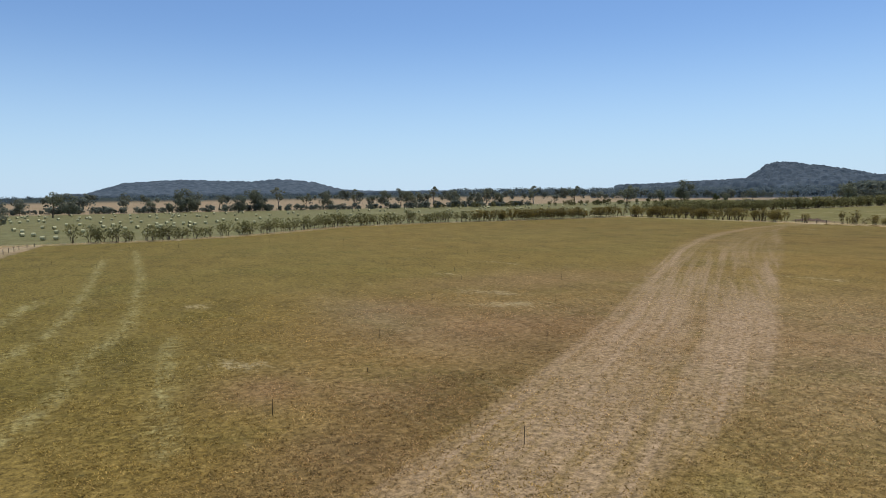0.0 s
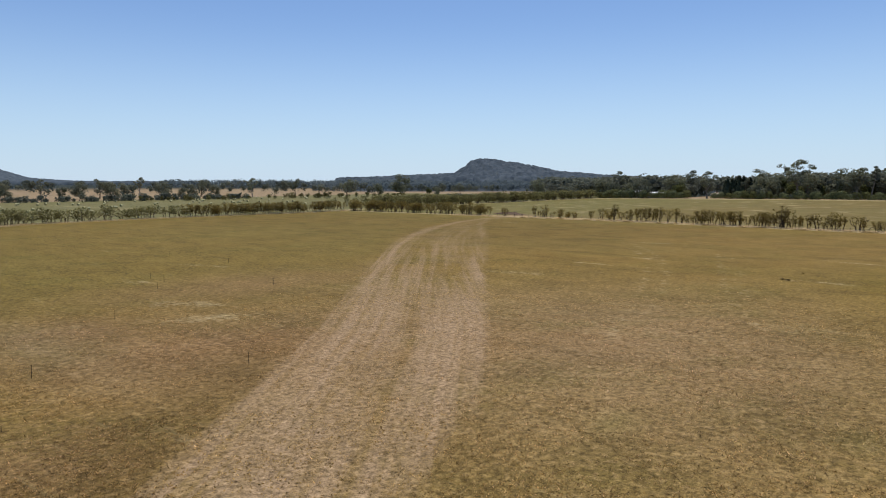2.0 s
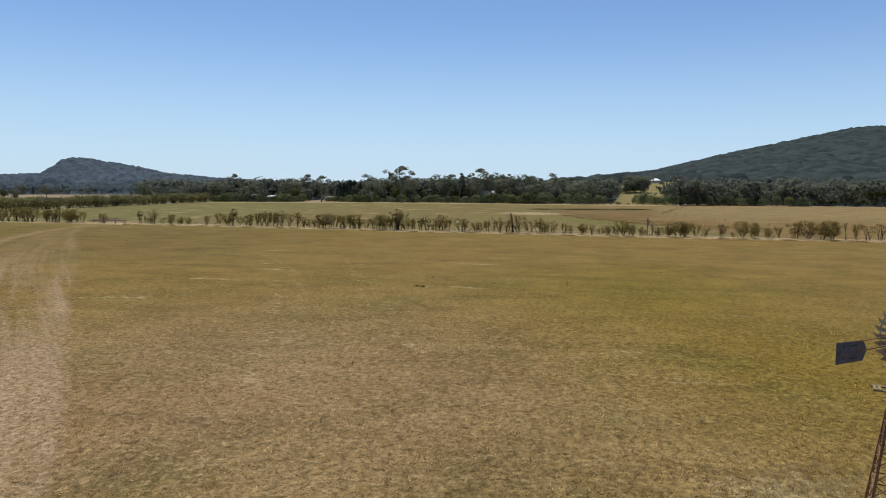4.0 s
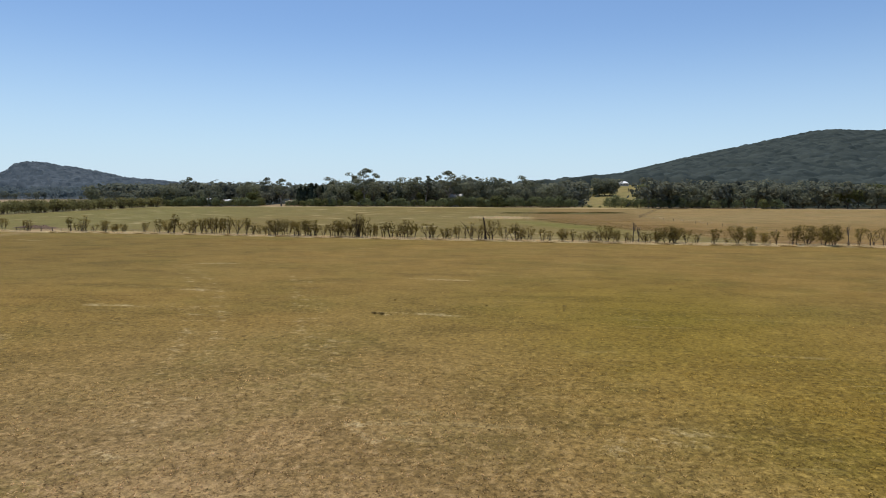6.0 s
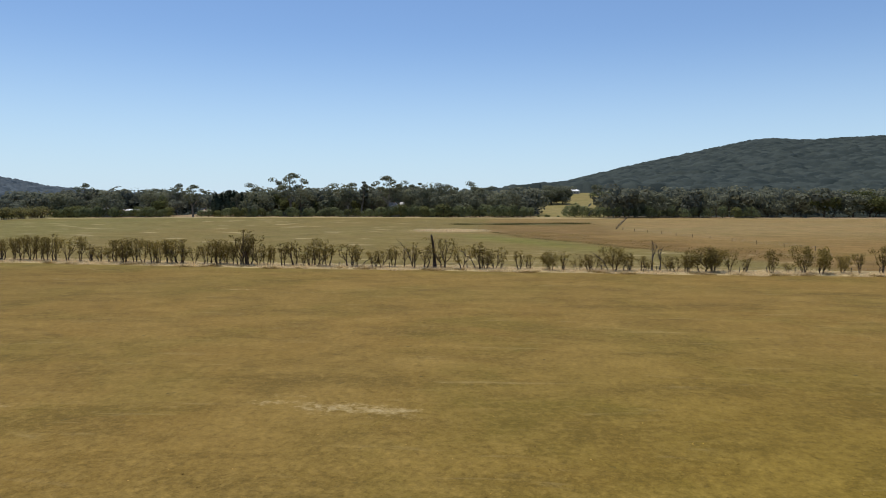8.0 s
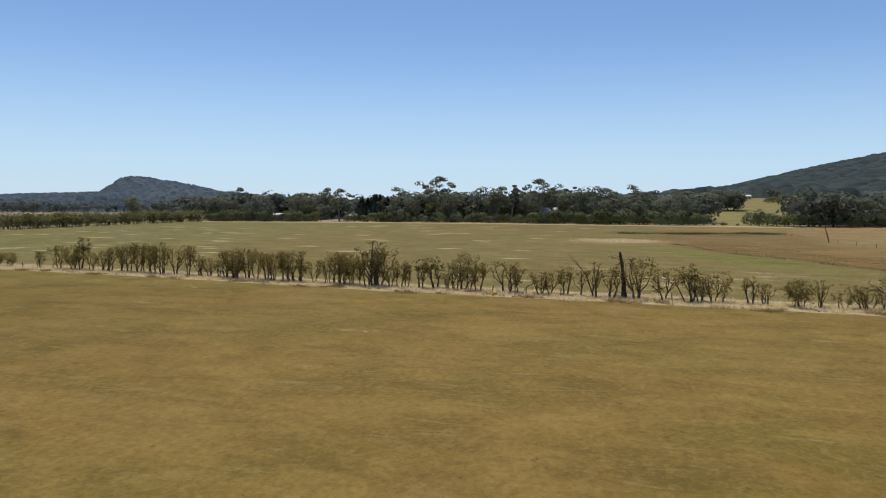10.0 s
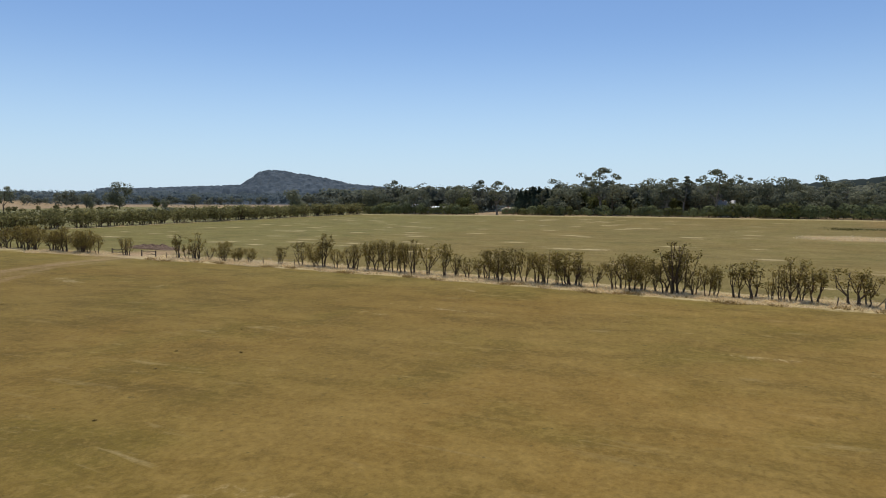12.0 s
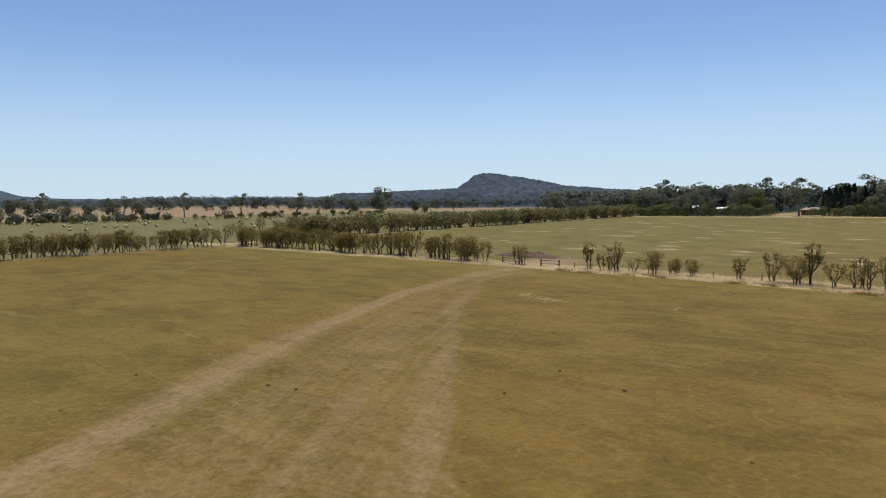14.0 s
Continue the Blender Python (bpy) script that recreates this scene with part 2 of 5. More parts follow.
M_PLANK = plain("bleached_planks", (0.27, 0.2, 0.11), 0.85, scale=6, spread=0.35, bump=0.4)
# vane sheet darker than the wheel's: its shaded side is put into the colour
M_VANE = plain("shaded_vane_sheet", (0.10, 0.09, 0.108), 0.6, 0.1, scale=3, spread=0.3)
M_FADED = plain("faded_dark_paint", (0.055, 0.05, 0.06), 0.7, scale=6)
M_WEED = foliage("dry_weed_leaves", (0.14, 0.098, 0.038), (0.23, 0.17, 0.07), 0.45)
M_PICKET = plain("dark_steel_picket", (0.035, 0.028, 0.022), 0.8, 0.2, scale=8)
M_POST = plain("weathered_post", (0.14, 0.115, 0.09), 0.9, scale=6, bump=0.5)
M_PINK = plain("faded_pink_paint", (0.5, 0.22, 0.2), 0.75, scale=6, spread=0.3)
M_ROOF = plain("white_roof_sheet", (0.8, 0.8, 0.78), 0.5, scale=1, spread=0.08)
M_GREYROOF = plain("grey_roof_sheet", (0.34, 0.335, 0.33), 0.6, 0.1, scale=1, spread=0.15)
M_WALL = plain("pale_house_wall", (0.5, 0.44, 0.36), 0.85, scale=1, spread=0.15)
M_BRICK = plain("red_brown_wall", (0.27, 0.13, 0.08), 0.9, scale=2, spread=0.25)
M_GLASS = plain("dark_window_glass", (0.02, 0.025, 0.03), 0.08, scale=1, spread=0.1)
M_EARTH = plain("red_brown_earth", (0.15, 0.1, 0.066), 0.95, scale=2, spread=0.4, bump=0.8)


# ---- mesh helpers ----
def mesh_object(name, verts, faces, material, parent=None, label=""):
    me = bpy.data.meshes.new(name)
    me.from_pydata([tuple(v) for v in verts], [], [tuple(f) for f in faces])
    me.materials.append(material)
    ob = new(name, me)
    ob.parent = parent
    return tagged(ob, label)


def quads_object(name, verts, material, parent=None, label="", tree=None):
    """A mesh of loose quads: verts has four rows a quad."""
    verts = np.asarray(verts, np.float32).reshape(-1, 3)
    count = len(verts) // 4
    me = bpy.data.meshes.new(name)
    me.vertices.add(count * 4)
    me.vertices.foreach_set("co", verts.ravel())
    me.loops.add(count * 4)
    me.loops.foreach_set("vertex_index", np.arange(count * 4, dtype=np.int32))
    me.polygons.add(count)
    me.polygons.foreach_set("loop_start", np.arange(0, count * 4, 4, dtype=np.int32))
    me.update(calc_edges=True)
    me.validate()
    if tree is not None:
        me.attributes.new("tree", "FLOAT", "POINT").data.foreach_set("value", np.repeat(np.asarray(tree, np.float32), 4))
    me.materials.append(material)
    ob = new(name, me)
    ob.parent = parent
    return tagged(ob, label)


def leaves(rng, centres, size, flat=0.0, facing=None, jitter=0.5):
    """Leaf quads at the given centres, turned at random, or roughly outward by facing; flat lays them level."""
    n = len(centres)
    u = rng.normal(size=(n, 3))
    u[:, 2] *= 1 - flat
    if facing is None:
        w = rng.normal(size=(n, 3))
        w[:, 2] *= 1 - flat * 0.6
    else:
        w = facing + rng.normal(size=(n, 3)) * jitter
        u = np.cross(u, w)
    u /= np.linalg.norm(u, axis=1)[:, None] + 1e-9
    v = np.cross(u, w)
    v /= np.linalg.norm(v, axis=1)[:, None] + 1e-9
    s = np.asarray(size).reshape(-1, 1) * rng.uniform(0.6, 1.3, (n, 1))
    u, v = u * s * 0.5, v * s * 0.36
    return np.stack([centres - u, centres - v * 1.1, centres + u, centres + v * 0.9], 1).reshape(-1, 3)


def tube(V, F, points, radii, sides=5, cap=True):
    """A tapered limb through the points, added to the lists V and F."""
    start = len(V)
    points = [Vector(p) for p in points]
    for i, (p, r) in enumerate(zip(points, radii)):
        d = (points[min(i + 1, len(points) - 1)] - points[max(i - 1, 0)]).normalized()
        a = d.orthogonal().normalized()
        b = d.cross(a)
        for k in range(sides):
            t = 2 * math.pi * k / sides
            V.append(p + a * (r * math.cos(t)) + b * (r * math.sin(t)))
    for i in range(len(points) - 1):
        for k in range(sides):
            m = (k + 1) % sides
            F.append((start + i * sides + k, start + i * sides + m, start + (i + 1) * sides + m, start + (i + 1) * sides + k))
    if cap:
        F.append(tuple(range(start, start + sides))[::-1])
        F.append(tuple(range(start + (len(points) - 1) * sides, start + len(points) * sides)))


def box(V, F, centre, size, m=None):
    """A box about centre, in the lists V and F; m turns it first."""
    start = len(V)
    for dx in (-0.5, 0.5):
        for dy in (-0.5, 0.5):
            for dz in (-0.5, 0.5):
                v = Vector((dx * size[0], dy * size[1], dz * size[2]))
                V.append((m @ v if m else v) + Vector(centre))
    for f in ((0, 1, 3, 2), (4, 6, 7, 5), (0, 4, 5, 1), (2, 3, 7, 6), (0, 2, 6, 4), (1, 5, 7, 3)):
        F.append(tuple(start + i for i in f))


def bar(name, a, b, radius, material, parent, label="", sides=6):
    V, F = [], []
    tube(V, F, [a, b], [radius, radius], sides)
    return mesh_object(name, V, F, material, parent, label)


def slab(name, centre, size, material, parent, label="", m=None):
    V, F = [], []
    box(V, F, centre, size, m)
    return mesh_object(name, V, F, material, parent, label)


def thing(name, label, category, group="", kind=""):
    return tagged(new(name), label, category, group, kind)


# ---- the lie of the land ----
EAST = [(-150, 218), (-62, 221), (-16, 222), (30, 226), (65, 228.5), (102, 233.5), (133, 236.5), (172, 238), (271, 238), (300, 238)]
NORTH = [(-60, 210), (-9, 211), (20, 213), (48, 227), (88, 262), (137, 271), (238, 271)]
FAR_EAST = 525.0
CLEARING = (1290, -308)


def east_x(y):
    return np.interp(y, [a for a, b in EAST], [b for a, b in EAST])


def north_y(x):
    return np.interp(x, [a for a, b in NORTH], [b for a, b in NORTH])


def third_y(x):
    return 279 + (np.asarray(x) - 260) * 0.052


def ease(a, b, x):
    t = np.clip((np.asarray(x, float) - a) / (b - a), 0, 1)
    return t * t * (3 - 2 * t)


# hills: distance of the crest, of the foot, then bearing and rise in degrees along the crest
HILLS = [
    (5000, 2600, [(38, 0), (44, 0.33), (49.7, 0.58), (50.5, 1.12), (51.1, 1.58), (51.8, 1.74), (52.8, 1.72), (55.7, 1.28), (58.2, 0.74), (62, 0.42), (70, 0)]),
    (6000, 3600, [(-4.2, 0), (-1, 0.05), (1.7, 0.92), (5.6, 1.2), (11.1, 1.15), (12.4, 1.4), (13.8, 1.38), (15.8, 1.08), (18.1, 0.3), (20.8, 0.1), (25, 0)]),
    (2500, 620, [(88, 0), (92, 0.42), (94.8, 0.92), (97.5, 1.5), (100, 2.08), (104, 2.95), (107, 3.5), (110.8, 4.22), (112.5, 4.3), (114.4, 4.1), (117, 4.2), (121, 4.2), (128, 3.0), (150, 0)]),
    (8000, 6000, [(28, 0), (30, 0.2), (31.6, 0.3), (33, 0.2), (35, 0)]),
]


def land(x, y):
    """Height of the ground."""
    x, y = np.asarray(x, float), np.asarray(y, float)
    z = 0.009 * np.clip(x - 200, 0, 420) * (1 - 0.45 * ease(100, 350, y))
    dx, dy = x - 80, y - 50
    r, th = np.hypot(dx, dy), np.degrees(np.arctan2(dx, dy))
    z = z + 8 * ease(900, 1900, r) * ease(-20, 0, th) * (1 - ease(60, 75, th))
    for crest, foot, rows in HILLS:
        e = np.interp(th, [a for a, b in rows], [b for a, b in rows], 0, 0)
        z = z + crest * np.tan(np.radians(e)) * ease(foot, crest, r) * (1 - 0.5 * ease(crest, crest * 1.7, r))
    z = z + 15.5 * np.exp(-((th - 97) / 11) ** 2) * ease(560, 900, r) * (1 - ease(1000, 2000, r))
    return z


def at(x, y, dz=0.0):
    return Vector((x, y, float(land(x, y)) + dz))


def seg_distance(x, y, line):
    """Signed distance to a polyline: plus to its right."""
    best, sign = np.full(x.shape, 1e9), np.zeros(x.shape)
    for (ax, ay), (bx, by) in zip(line, line[1:]):
        ux, uy = bx - ax, by - ay
        t = np.clip(((x - ax) * ux + (y - ay) * uy) / (ux * ux + uy * uy), 0, 1)
        d = np.hypot(x - ax - t * ux, y - ay - t * uy)
        s = np.sign((x - ax) * uy - (y - ay) * ux)
        near = d < best
        best, sign = np.where(near, d, best), np.where(near, s, sign)
    return best * sign


TRACK_L = [(-8, 12), (6, 24.5), (18.8, 33.6), (46.6, 55.3), (78.7, 84), (114, 114), (140, 134), (166, 150.5), (196, 165), (222, 172), (236, 171)]
TRACK_R = [(-4, 6), (20, 21), (37.4, 29.9), (51.5, 39.8), (83.6, 64.6), (146.7, 112), (190, 147), (215, 163), (236, 166)]
WINDROWS = [[(9.4, 177), (7, 119), (4.8, 93), (2.9, 73.2), (1.5, 67.4), (-1.1, 59.8), (-2, 51.4), (-4.5, 41.6)], [(2.3, 155), (-0.8, 102), (-2.3, 83.4), (-3.9, 72.4), (-6.5, 62.8)],
            [(6.1, 66), (4.5, 54.7), (3.4, 44.4), (2.8, 36)], [(-6.2, 97), (-8.2, 81), (-11, 70)]]
# pale streaks of straw: one end, the other, half width in metres
STREAKS = [(10.6, 84, 11, 82, 1.6), (8.7, 53.4, 10, 52, 2), (48.8, 98.8, 49, 97, 1.6), (110.7, 64.8, 109.4, 53.1, 1.1), (123.9, 61.4, 123.4, 55.7, 1), (155.8, 74.6, 156.7, 68.8, 1.5),
           (140.3, 33.5, 138.8, 25.1, 1.4), (109, 31.7, 110, 24.8, 1.3), (42.7, 79.2, 46.3, 74.1, 2), (38.9, 68, 45.3, 65.3, 2), (63.6, 113.5, 67.3, 104, 1.5)]
STREAKS += [(71.7, 79.5, 76.2, 71.3, 1.4), (80.5, 70.2, 83, 65, 1.4), (90.6, 69, 92.4, 61.5, 1.5), (72.6, 11.7, 75.3, 6.6, 1.2), (66.8, 5.5, 67.4, 1.6, 1.2), (45.9, 1.5, 41, 0.5, 3.6),
            (49, 4, 50, 0, 2.2), (199.3, 94, 199, 91, 0.9), (194.5, 57.7, 193.8, 52.7, 0.8), (191.7, 47.5, 191.7, 36.9, 0.7), (205, 150, 203, 143, 1.4),
            (205.7, 94.7, 203.7, 80.4, 0.7), (221, 92, 217, 85, 0.6), (203.8, 130.6, 207.7, 129.3, 0.9)]
TYRES = [[(154, 79.6), (124, 58.8), (102.7, 49), (87.9, 43.2), (72.8, 37.4), (58.1, 32), (41, 27)], [(154, 77), (128.7, 58.6), (104.7, 47), (92.5, 42.1), (74.7, 35.5), (64.7, 32.4)],
         [(140, 52), (118.7, 44), (101.2, 37.3), (88.6, 32.5), (79.7, 28), (68.4, 21.6)], [(140, 50), (118.9, 42), (105.4, 36.6), (86.3, 29.8)]]


def paddock_colours(x, y):
    """Colour of the pasture, paddock by paddock."""
    r, th = np.hypot(x - 80, y - 50), np.degrees(np.arctan2(x - 80, y - 50))
    home = np.array((0.184, 0.122, 0.027))
    home_green = np.array((0.150, 0.112, 0.024))
    home_bare = np.array((0.222, 0.149, 0.060))
    home_red = np.array((0.208, 0.128, 0.050))
    home_olive = np.array((0.168, 0.118, 0.015))
    green = np.array((0.172, 0.133, 0.041))
    lush = np.array((0.15, 0.142, 0.03))
    hay = np.array((0.158, 0.145, 0.055))
    tan = np.array((0.28, 0.205, 0.11))
    brown = np.array((0.2, 0.13, 0.04))
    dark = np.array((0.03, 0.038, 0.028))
    col = np.tile(tan, (len(x), 1))

    def blend(mask, tint):
        m = np.clip(mask, 0, 1)[:, None]
        col[:] = col * (1 - m) + np.asarray(tint) * m

    def blob(cx, cy, rx, ry):
        return np.exp(-(((x - cx) / rx) ** 2 + ((y - cy) / ry) ** 2))

    inside = home_paddock(x, y)
    field = (x >= east_x(y)) & (x < FAR_EAST + 4) & (y < third_y(x)) & (y > -600)
    bales = (y >= north_y(x)) & (~field) & (x < 640) & (y < 560 + 0.1 * np.abs(x)) & (x > -220)
    blend(inside, home)
    blend(inside * ease(110, 150, x), (0.190, 0.126, 0.030))
    blend(inside * ease(110, 150, x) * ease(50, 110, y), (0.160, 0.108, 0.024))
    blend(inside * ease(150, 20, x) * ease(45, 120, y) * 0.9, home_green)
    blend(inside * ease(22, 2, x) * ease(20, 60, y), home_green)
    blend(inside * blob(58, 30, 32, 32), home_bare)
    blend(inside * blob(36, 56, 17, 13) * 0.9, home_red)
    blend(inside * blob(58, 84, 22, 12) * 0.6, home_red)
    for cx, cy, rx in ((11, 31, 4), (10, 45, 3.5), (17, 40, 5), (30, 70, 6)):
        blend(inside * blob(cx, cy, rx, rx * 1.2) * 0.8, home_red)
    blend(inside * blob(26, 66, 4.5, 16) * 0.5, (0.19, 0.142, 0.064))
    blend(inside * blob(112, 2, 36, 17) * 0.9, home_olive)
    blend(inside * blob(72, -6, 16, 10) * 0.8, home_olive)
    for cx, cy in ((46, 11), (58, 9), (64, -4), (75, 7), (40, 22), (24, 20)):
        blend(inside * blob(cx, cy, 2.0, 1.3) * 0.4, (0.165, 0.14, 0.04))
    side = seg_distance(x, y, TRACK_L)
    blend(inside * ease(0, -5, side) * ease(60, 110, x) * 0.45, home_green)
    blend(inside * ease(-9, -3, side) * ease(1, -1, side) * ease(48, 30, x) * 0.6, (0.142, 0.09, 0.028))
    blend(inside * ease(214, 226, x) * 0.35, (0.19, 0.155, 0.04))
    blend(field, green)
    blend(field * ease(110, 210, y) * 0.7, (0.152, 0.137, 0.04))
    blend(bales, hay)
    edge = np.interp(x, [240, 297, 322, 359], [-40, -7.1, 7.3, 18]) + 2.5 * np.sin(x * 0.16) + 1.5 * np.sin(x * 0.41)
    blend(field * ease(6, -6, y - edge) * ease(350, 330, x), brown)
    reedy = np.array((0.165, 0.103, 0.032))
    blend(field * ease(4, -4, y - edge) * ease(-34, -14, y - edge) * ease(352, 335, x) * 0.9, reedy)
    blend(field * ease(24, 8, y) * ease(330, 345, x), (0.2, 0.137, 0.046))
    blend(field * ease(-10, -60, y) * ease(290, 380, x), (0.232, 0.163, 0.06))
    blend(field * ease(26, 14, y) * ease(-40, -22, y) * ease(330, 350, x) * ease(470, 430, x) * 0.7, reedy)
    blend(field * np.exp(-(((x - 300) / 30) ** 2 + ((y - 8 - (x - 300) * 0.5) / 8) ** 2)), lush)
    blend(field * blob(361, 33, 9, 12), (0.38, 0.29, 0.14))
    blend(field * blob(428, 3, 13, 26), (0.085, 0.085, 0.026))
    # floor of the far woods: shade beneath the trees put into the colour
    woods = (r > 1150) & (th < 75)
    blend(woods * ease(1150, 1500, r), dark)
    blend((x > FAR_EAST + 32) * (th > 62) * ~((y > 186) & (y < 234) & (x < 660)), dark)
    # ground under the hills tinted slate, haze in its colour like the leaves
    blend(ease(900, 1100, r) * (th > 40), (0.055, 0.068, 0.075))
    up, low = 26 - (x - 130) * 0.094, 26 - (x - 130) * 0.2
    blend((x > FAR_EAST + 6) * (x < 990) * ease(-4, 4, up - y) * ease(-4, 4, y - low), (0.215, 0.175, 0.06))
    blend(np.exp(-(((x - CLEARING[0]) / 45) ** 2 + ((y - CLEARING[1]) / 38) ** 2) ** 2), (0.42, 0.37, 0.27))
    strawy = np.where(inside, 1.0 - 0.65 * ease(75, 150, x), 0.45) * (1 - (x > FAR_EAST + 32) * (th > 62)) * (1 - woods)
    return col, strawy


def home_paddock(x, y):
    return (x < east_x(y)) & (y < north_y(x)) & (x > np.interp(y, [60, 100, 150, 167, 195, 212], [-40, -31, -21, -17.5, -13, -10]))


def track_wear(x, y):
    """How bare the driven track is, and the distance in from its left edge."""
    dl, dr = seg_distance(x, y, TRACK_L), -seg_distance(x, y, TRACK_R)
    soft = 3.5 * ease(105, 150, x)
    band = ease(-0.9, 1.1, dl) * np.clip((dr + 0.5) / (1.2 + soft), 0, 1)
    middle = ease(5, 9, dl) * ease(3, 6, dr)
    near = ease(95, 55, x)
    worn = band * (0.42 * near * (1 - middle * 0.85) + 0.1 * middle + 0.22)
    lane_r = ease(-0.6, 0.8, dr) * ease(4.8, 1.6, dr) * (dl > 0) * (0.3 + 0.34 * ease(140, 60, x))
    lane_l = np.exp(-((dl - 2.0) / 2.2) ** 2) * (0.66 - 0.17 * ease(90, 140, x)) * ease(35, 90, x)
    worn = np.maximum(worn * (1 - 0.2 * ease(105, 150, x)), np.maximum(lane_r, lane_l))
    return worn * home_paddock(x, y) * ease(-6, 6, x), dl


def ground():
    xs = np.concatenate([-np.geomspace(9500, 90, 40), np.arange(-70, -20, 4), np.arange(-20, -14, 1.5), np.arange(-14, 14, 0.7), np.arange(14, 262, 1.5), np.arange(262, 480, 2.2), np.arange(482, 640, 6), np.geomspace(650, 9500, 68)])
    ys = np.concatenate([-np.geomspace(9500, 110, 64), np.arange(-100, -32, 3), np.arange(-32, 180, 1.5), np.arange(180, 290, 2.2), np.arange(290, 640, 6), np.geomspace(650, 9500, 68)])
    X, Y = np.meshgrid(xs, ys)
    Z = land(X, Y)
    nx, ny = len(xs), len(ys)
    idx = np.arange(nx * ny).reshape(ny, nx)
    F = np.stack([idx[:-1, :-1], idx[:-1, 1:], idx[1:, 1:], idx[1:, :-1]], -1).reshape(-1, 4)
    me = bpy.data.meshes.new("ground")
    me.vertices.add(nx * ny)
    me.vertices.foreach_set("co", np.stack([X, Y, Z], -1).astype(np.float32).ravel())
    me.loops.add(F.size)
    me.loops.foreach_set("vertex_index", F.astype(np.int32).ravel())
    me.polygons.add(len(F))
    me.polygons.foreach_set("loop_start", np.arange(0, F.size, 4, dtype=np.int32))
    me.update(calc_edges=True)
    me.polygons.foreach_set("use_smooth", np.ones(len(F), bool))
    x, y = X.ravel(), Y.ravel()
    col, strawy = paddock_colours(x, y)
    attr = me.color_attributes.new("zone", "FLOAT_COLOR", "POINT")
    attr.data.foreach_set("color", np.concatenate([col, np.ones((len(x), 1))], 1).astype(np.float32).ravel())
    worn, dl = track_wear(x, y)
    gate = np.exp(-(((x - 243) / 10) ** 2 + ((y - 172) / 7) ** 2))
    worn = np.maximum(worn, gate)
    # straw: patches, windrows, hedge feet
    pale = np.zeros(len(x))
    for ax, ay, bx, by, s in STREAKS:
        pale = np.maximum(pale, (0.52 + 0.1 * (s > 1.9)) * np.exp(-(seg_distance(x, y, [(ax, ay), (bx, by)]) / s) ** 2))
    for line in TYRES:
        pale = np.maximum(pale, 0.36 * np.exp(-(seg_distance(x, y, line) / 0.85) ** 2))
    swath = np.zeros(len(x))
    for line in WINDROWS:
        swath = np.maximum(swath, np.exp(-(seg_distance(x, y, line) / 0.7) ** 2))
    feet = [[(b, a) for a, b in EAST], [(a, b) for a, b in NORTH], [(240, float(third_y(240))), (525, float(third_y(525)))]]
    for line in feet:
        pale = np.maximum(pale, 1.2 * np.exp(-(seg_distance(x, y, line) / 2.9) ** 2))
    verge = x - east_x(y) + 0.6
    pale = np.maximum(pale, (1.6 - 0.9 * ease(165, 180, y)) * ease(5, 3, np.abs(verge)) * (y > -150) * (y < 272))
    for line, w in (([(160, 365), (190, 392)], 4), ([(152, 330), (186, 312)], 2.5), ([(176, 480), (186, 394)], 2)):
        pale = np.maximum(pale, 0.85 * np.exp(-(seg_distance(x, y, line) / w) ** 2))
    pale = np.maximum(pale, 0.8 * (np.abs(x - FAR_EAST + 3) < 11) * (y < 300) * (y > -60))
    strip = seg_distance(x, y, [(-22, 150), (-14, 195), (-10.5, 212)])
    pale = np.maximum(pale, 0.5 * ease(1, -1, strip) * (y > 60) * (y < 214) * (x > -70))
    rng = np.random.default_rng(4)
    for _ in range(130):
        px, py = rng.uniform(255, 480), rng.uniform(45, 250)
        s = rng.uniform(0.6, 1.5)
        near = (np.abs(x - px) < 24) & (np.abs(y - py) < 24)
        d = np.exp(-(((x[near] - px) / (s * 1.4)) ** 2 + ((y[near] - py) / (s * 3)) ** 2))
        pale[near] = np.maximum(pale[near], 1.2 * d)
    for _ in range(46):
        py = rng.uniform(-60, 46)
        px = float(east_x(py)) + rng.uniform(9, 44)
        s = rng.uniform(0.8, 1.8)
        near = (np.abs(x - px) < 24) & (np.abs(y - py) < 24)
        d = np.exp(-(((x[near] - px) / s) ** 2 + ((y[near] - py) / (s * 3.4)) ** 2))
        pale[near] = np.maximum(pale[near], 0.8 * d)
    for name, data in (("worn", worn), ("pale", pale), ("across", np.clip(dl, -60, 60)), ("lengthwise", x * 0.8 + y * 0.6), ("strawy", strawy), ("swath", swath)):
        a = me.attributes.new(name, "FLOAT", "POINT")
        a.data.foreach_set("value", data.astype(np.float32))
    me.materials.append(M_GROUND)
    return tagged(new("ground", me), "dry mown pasture with worn wheel tracks and straw", "ground", kind="structure")


ground()


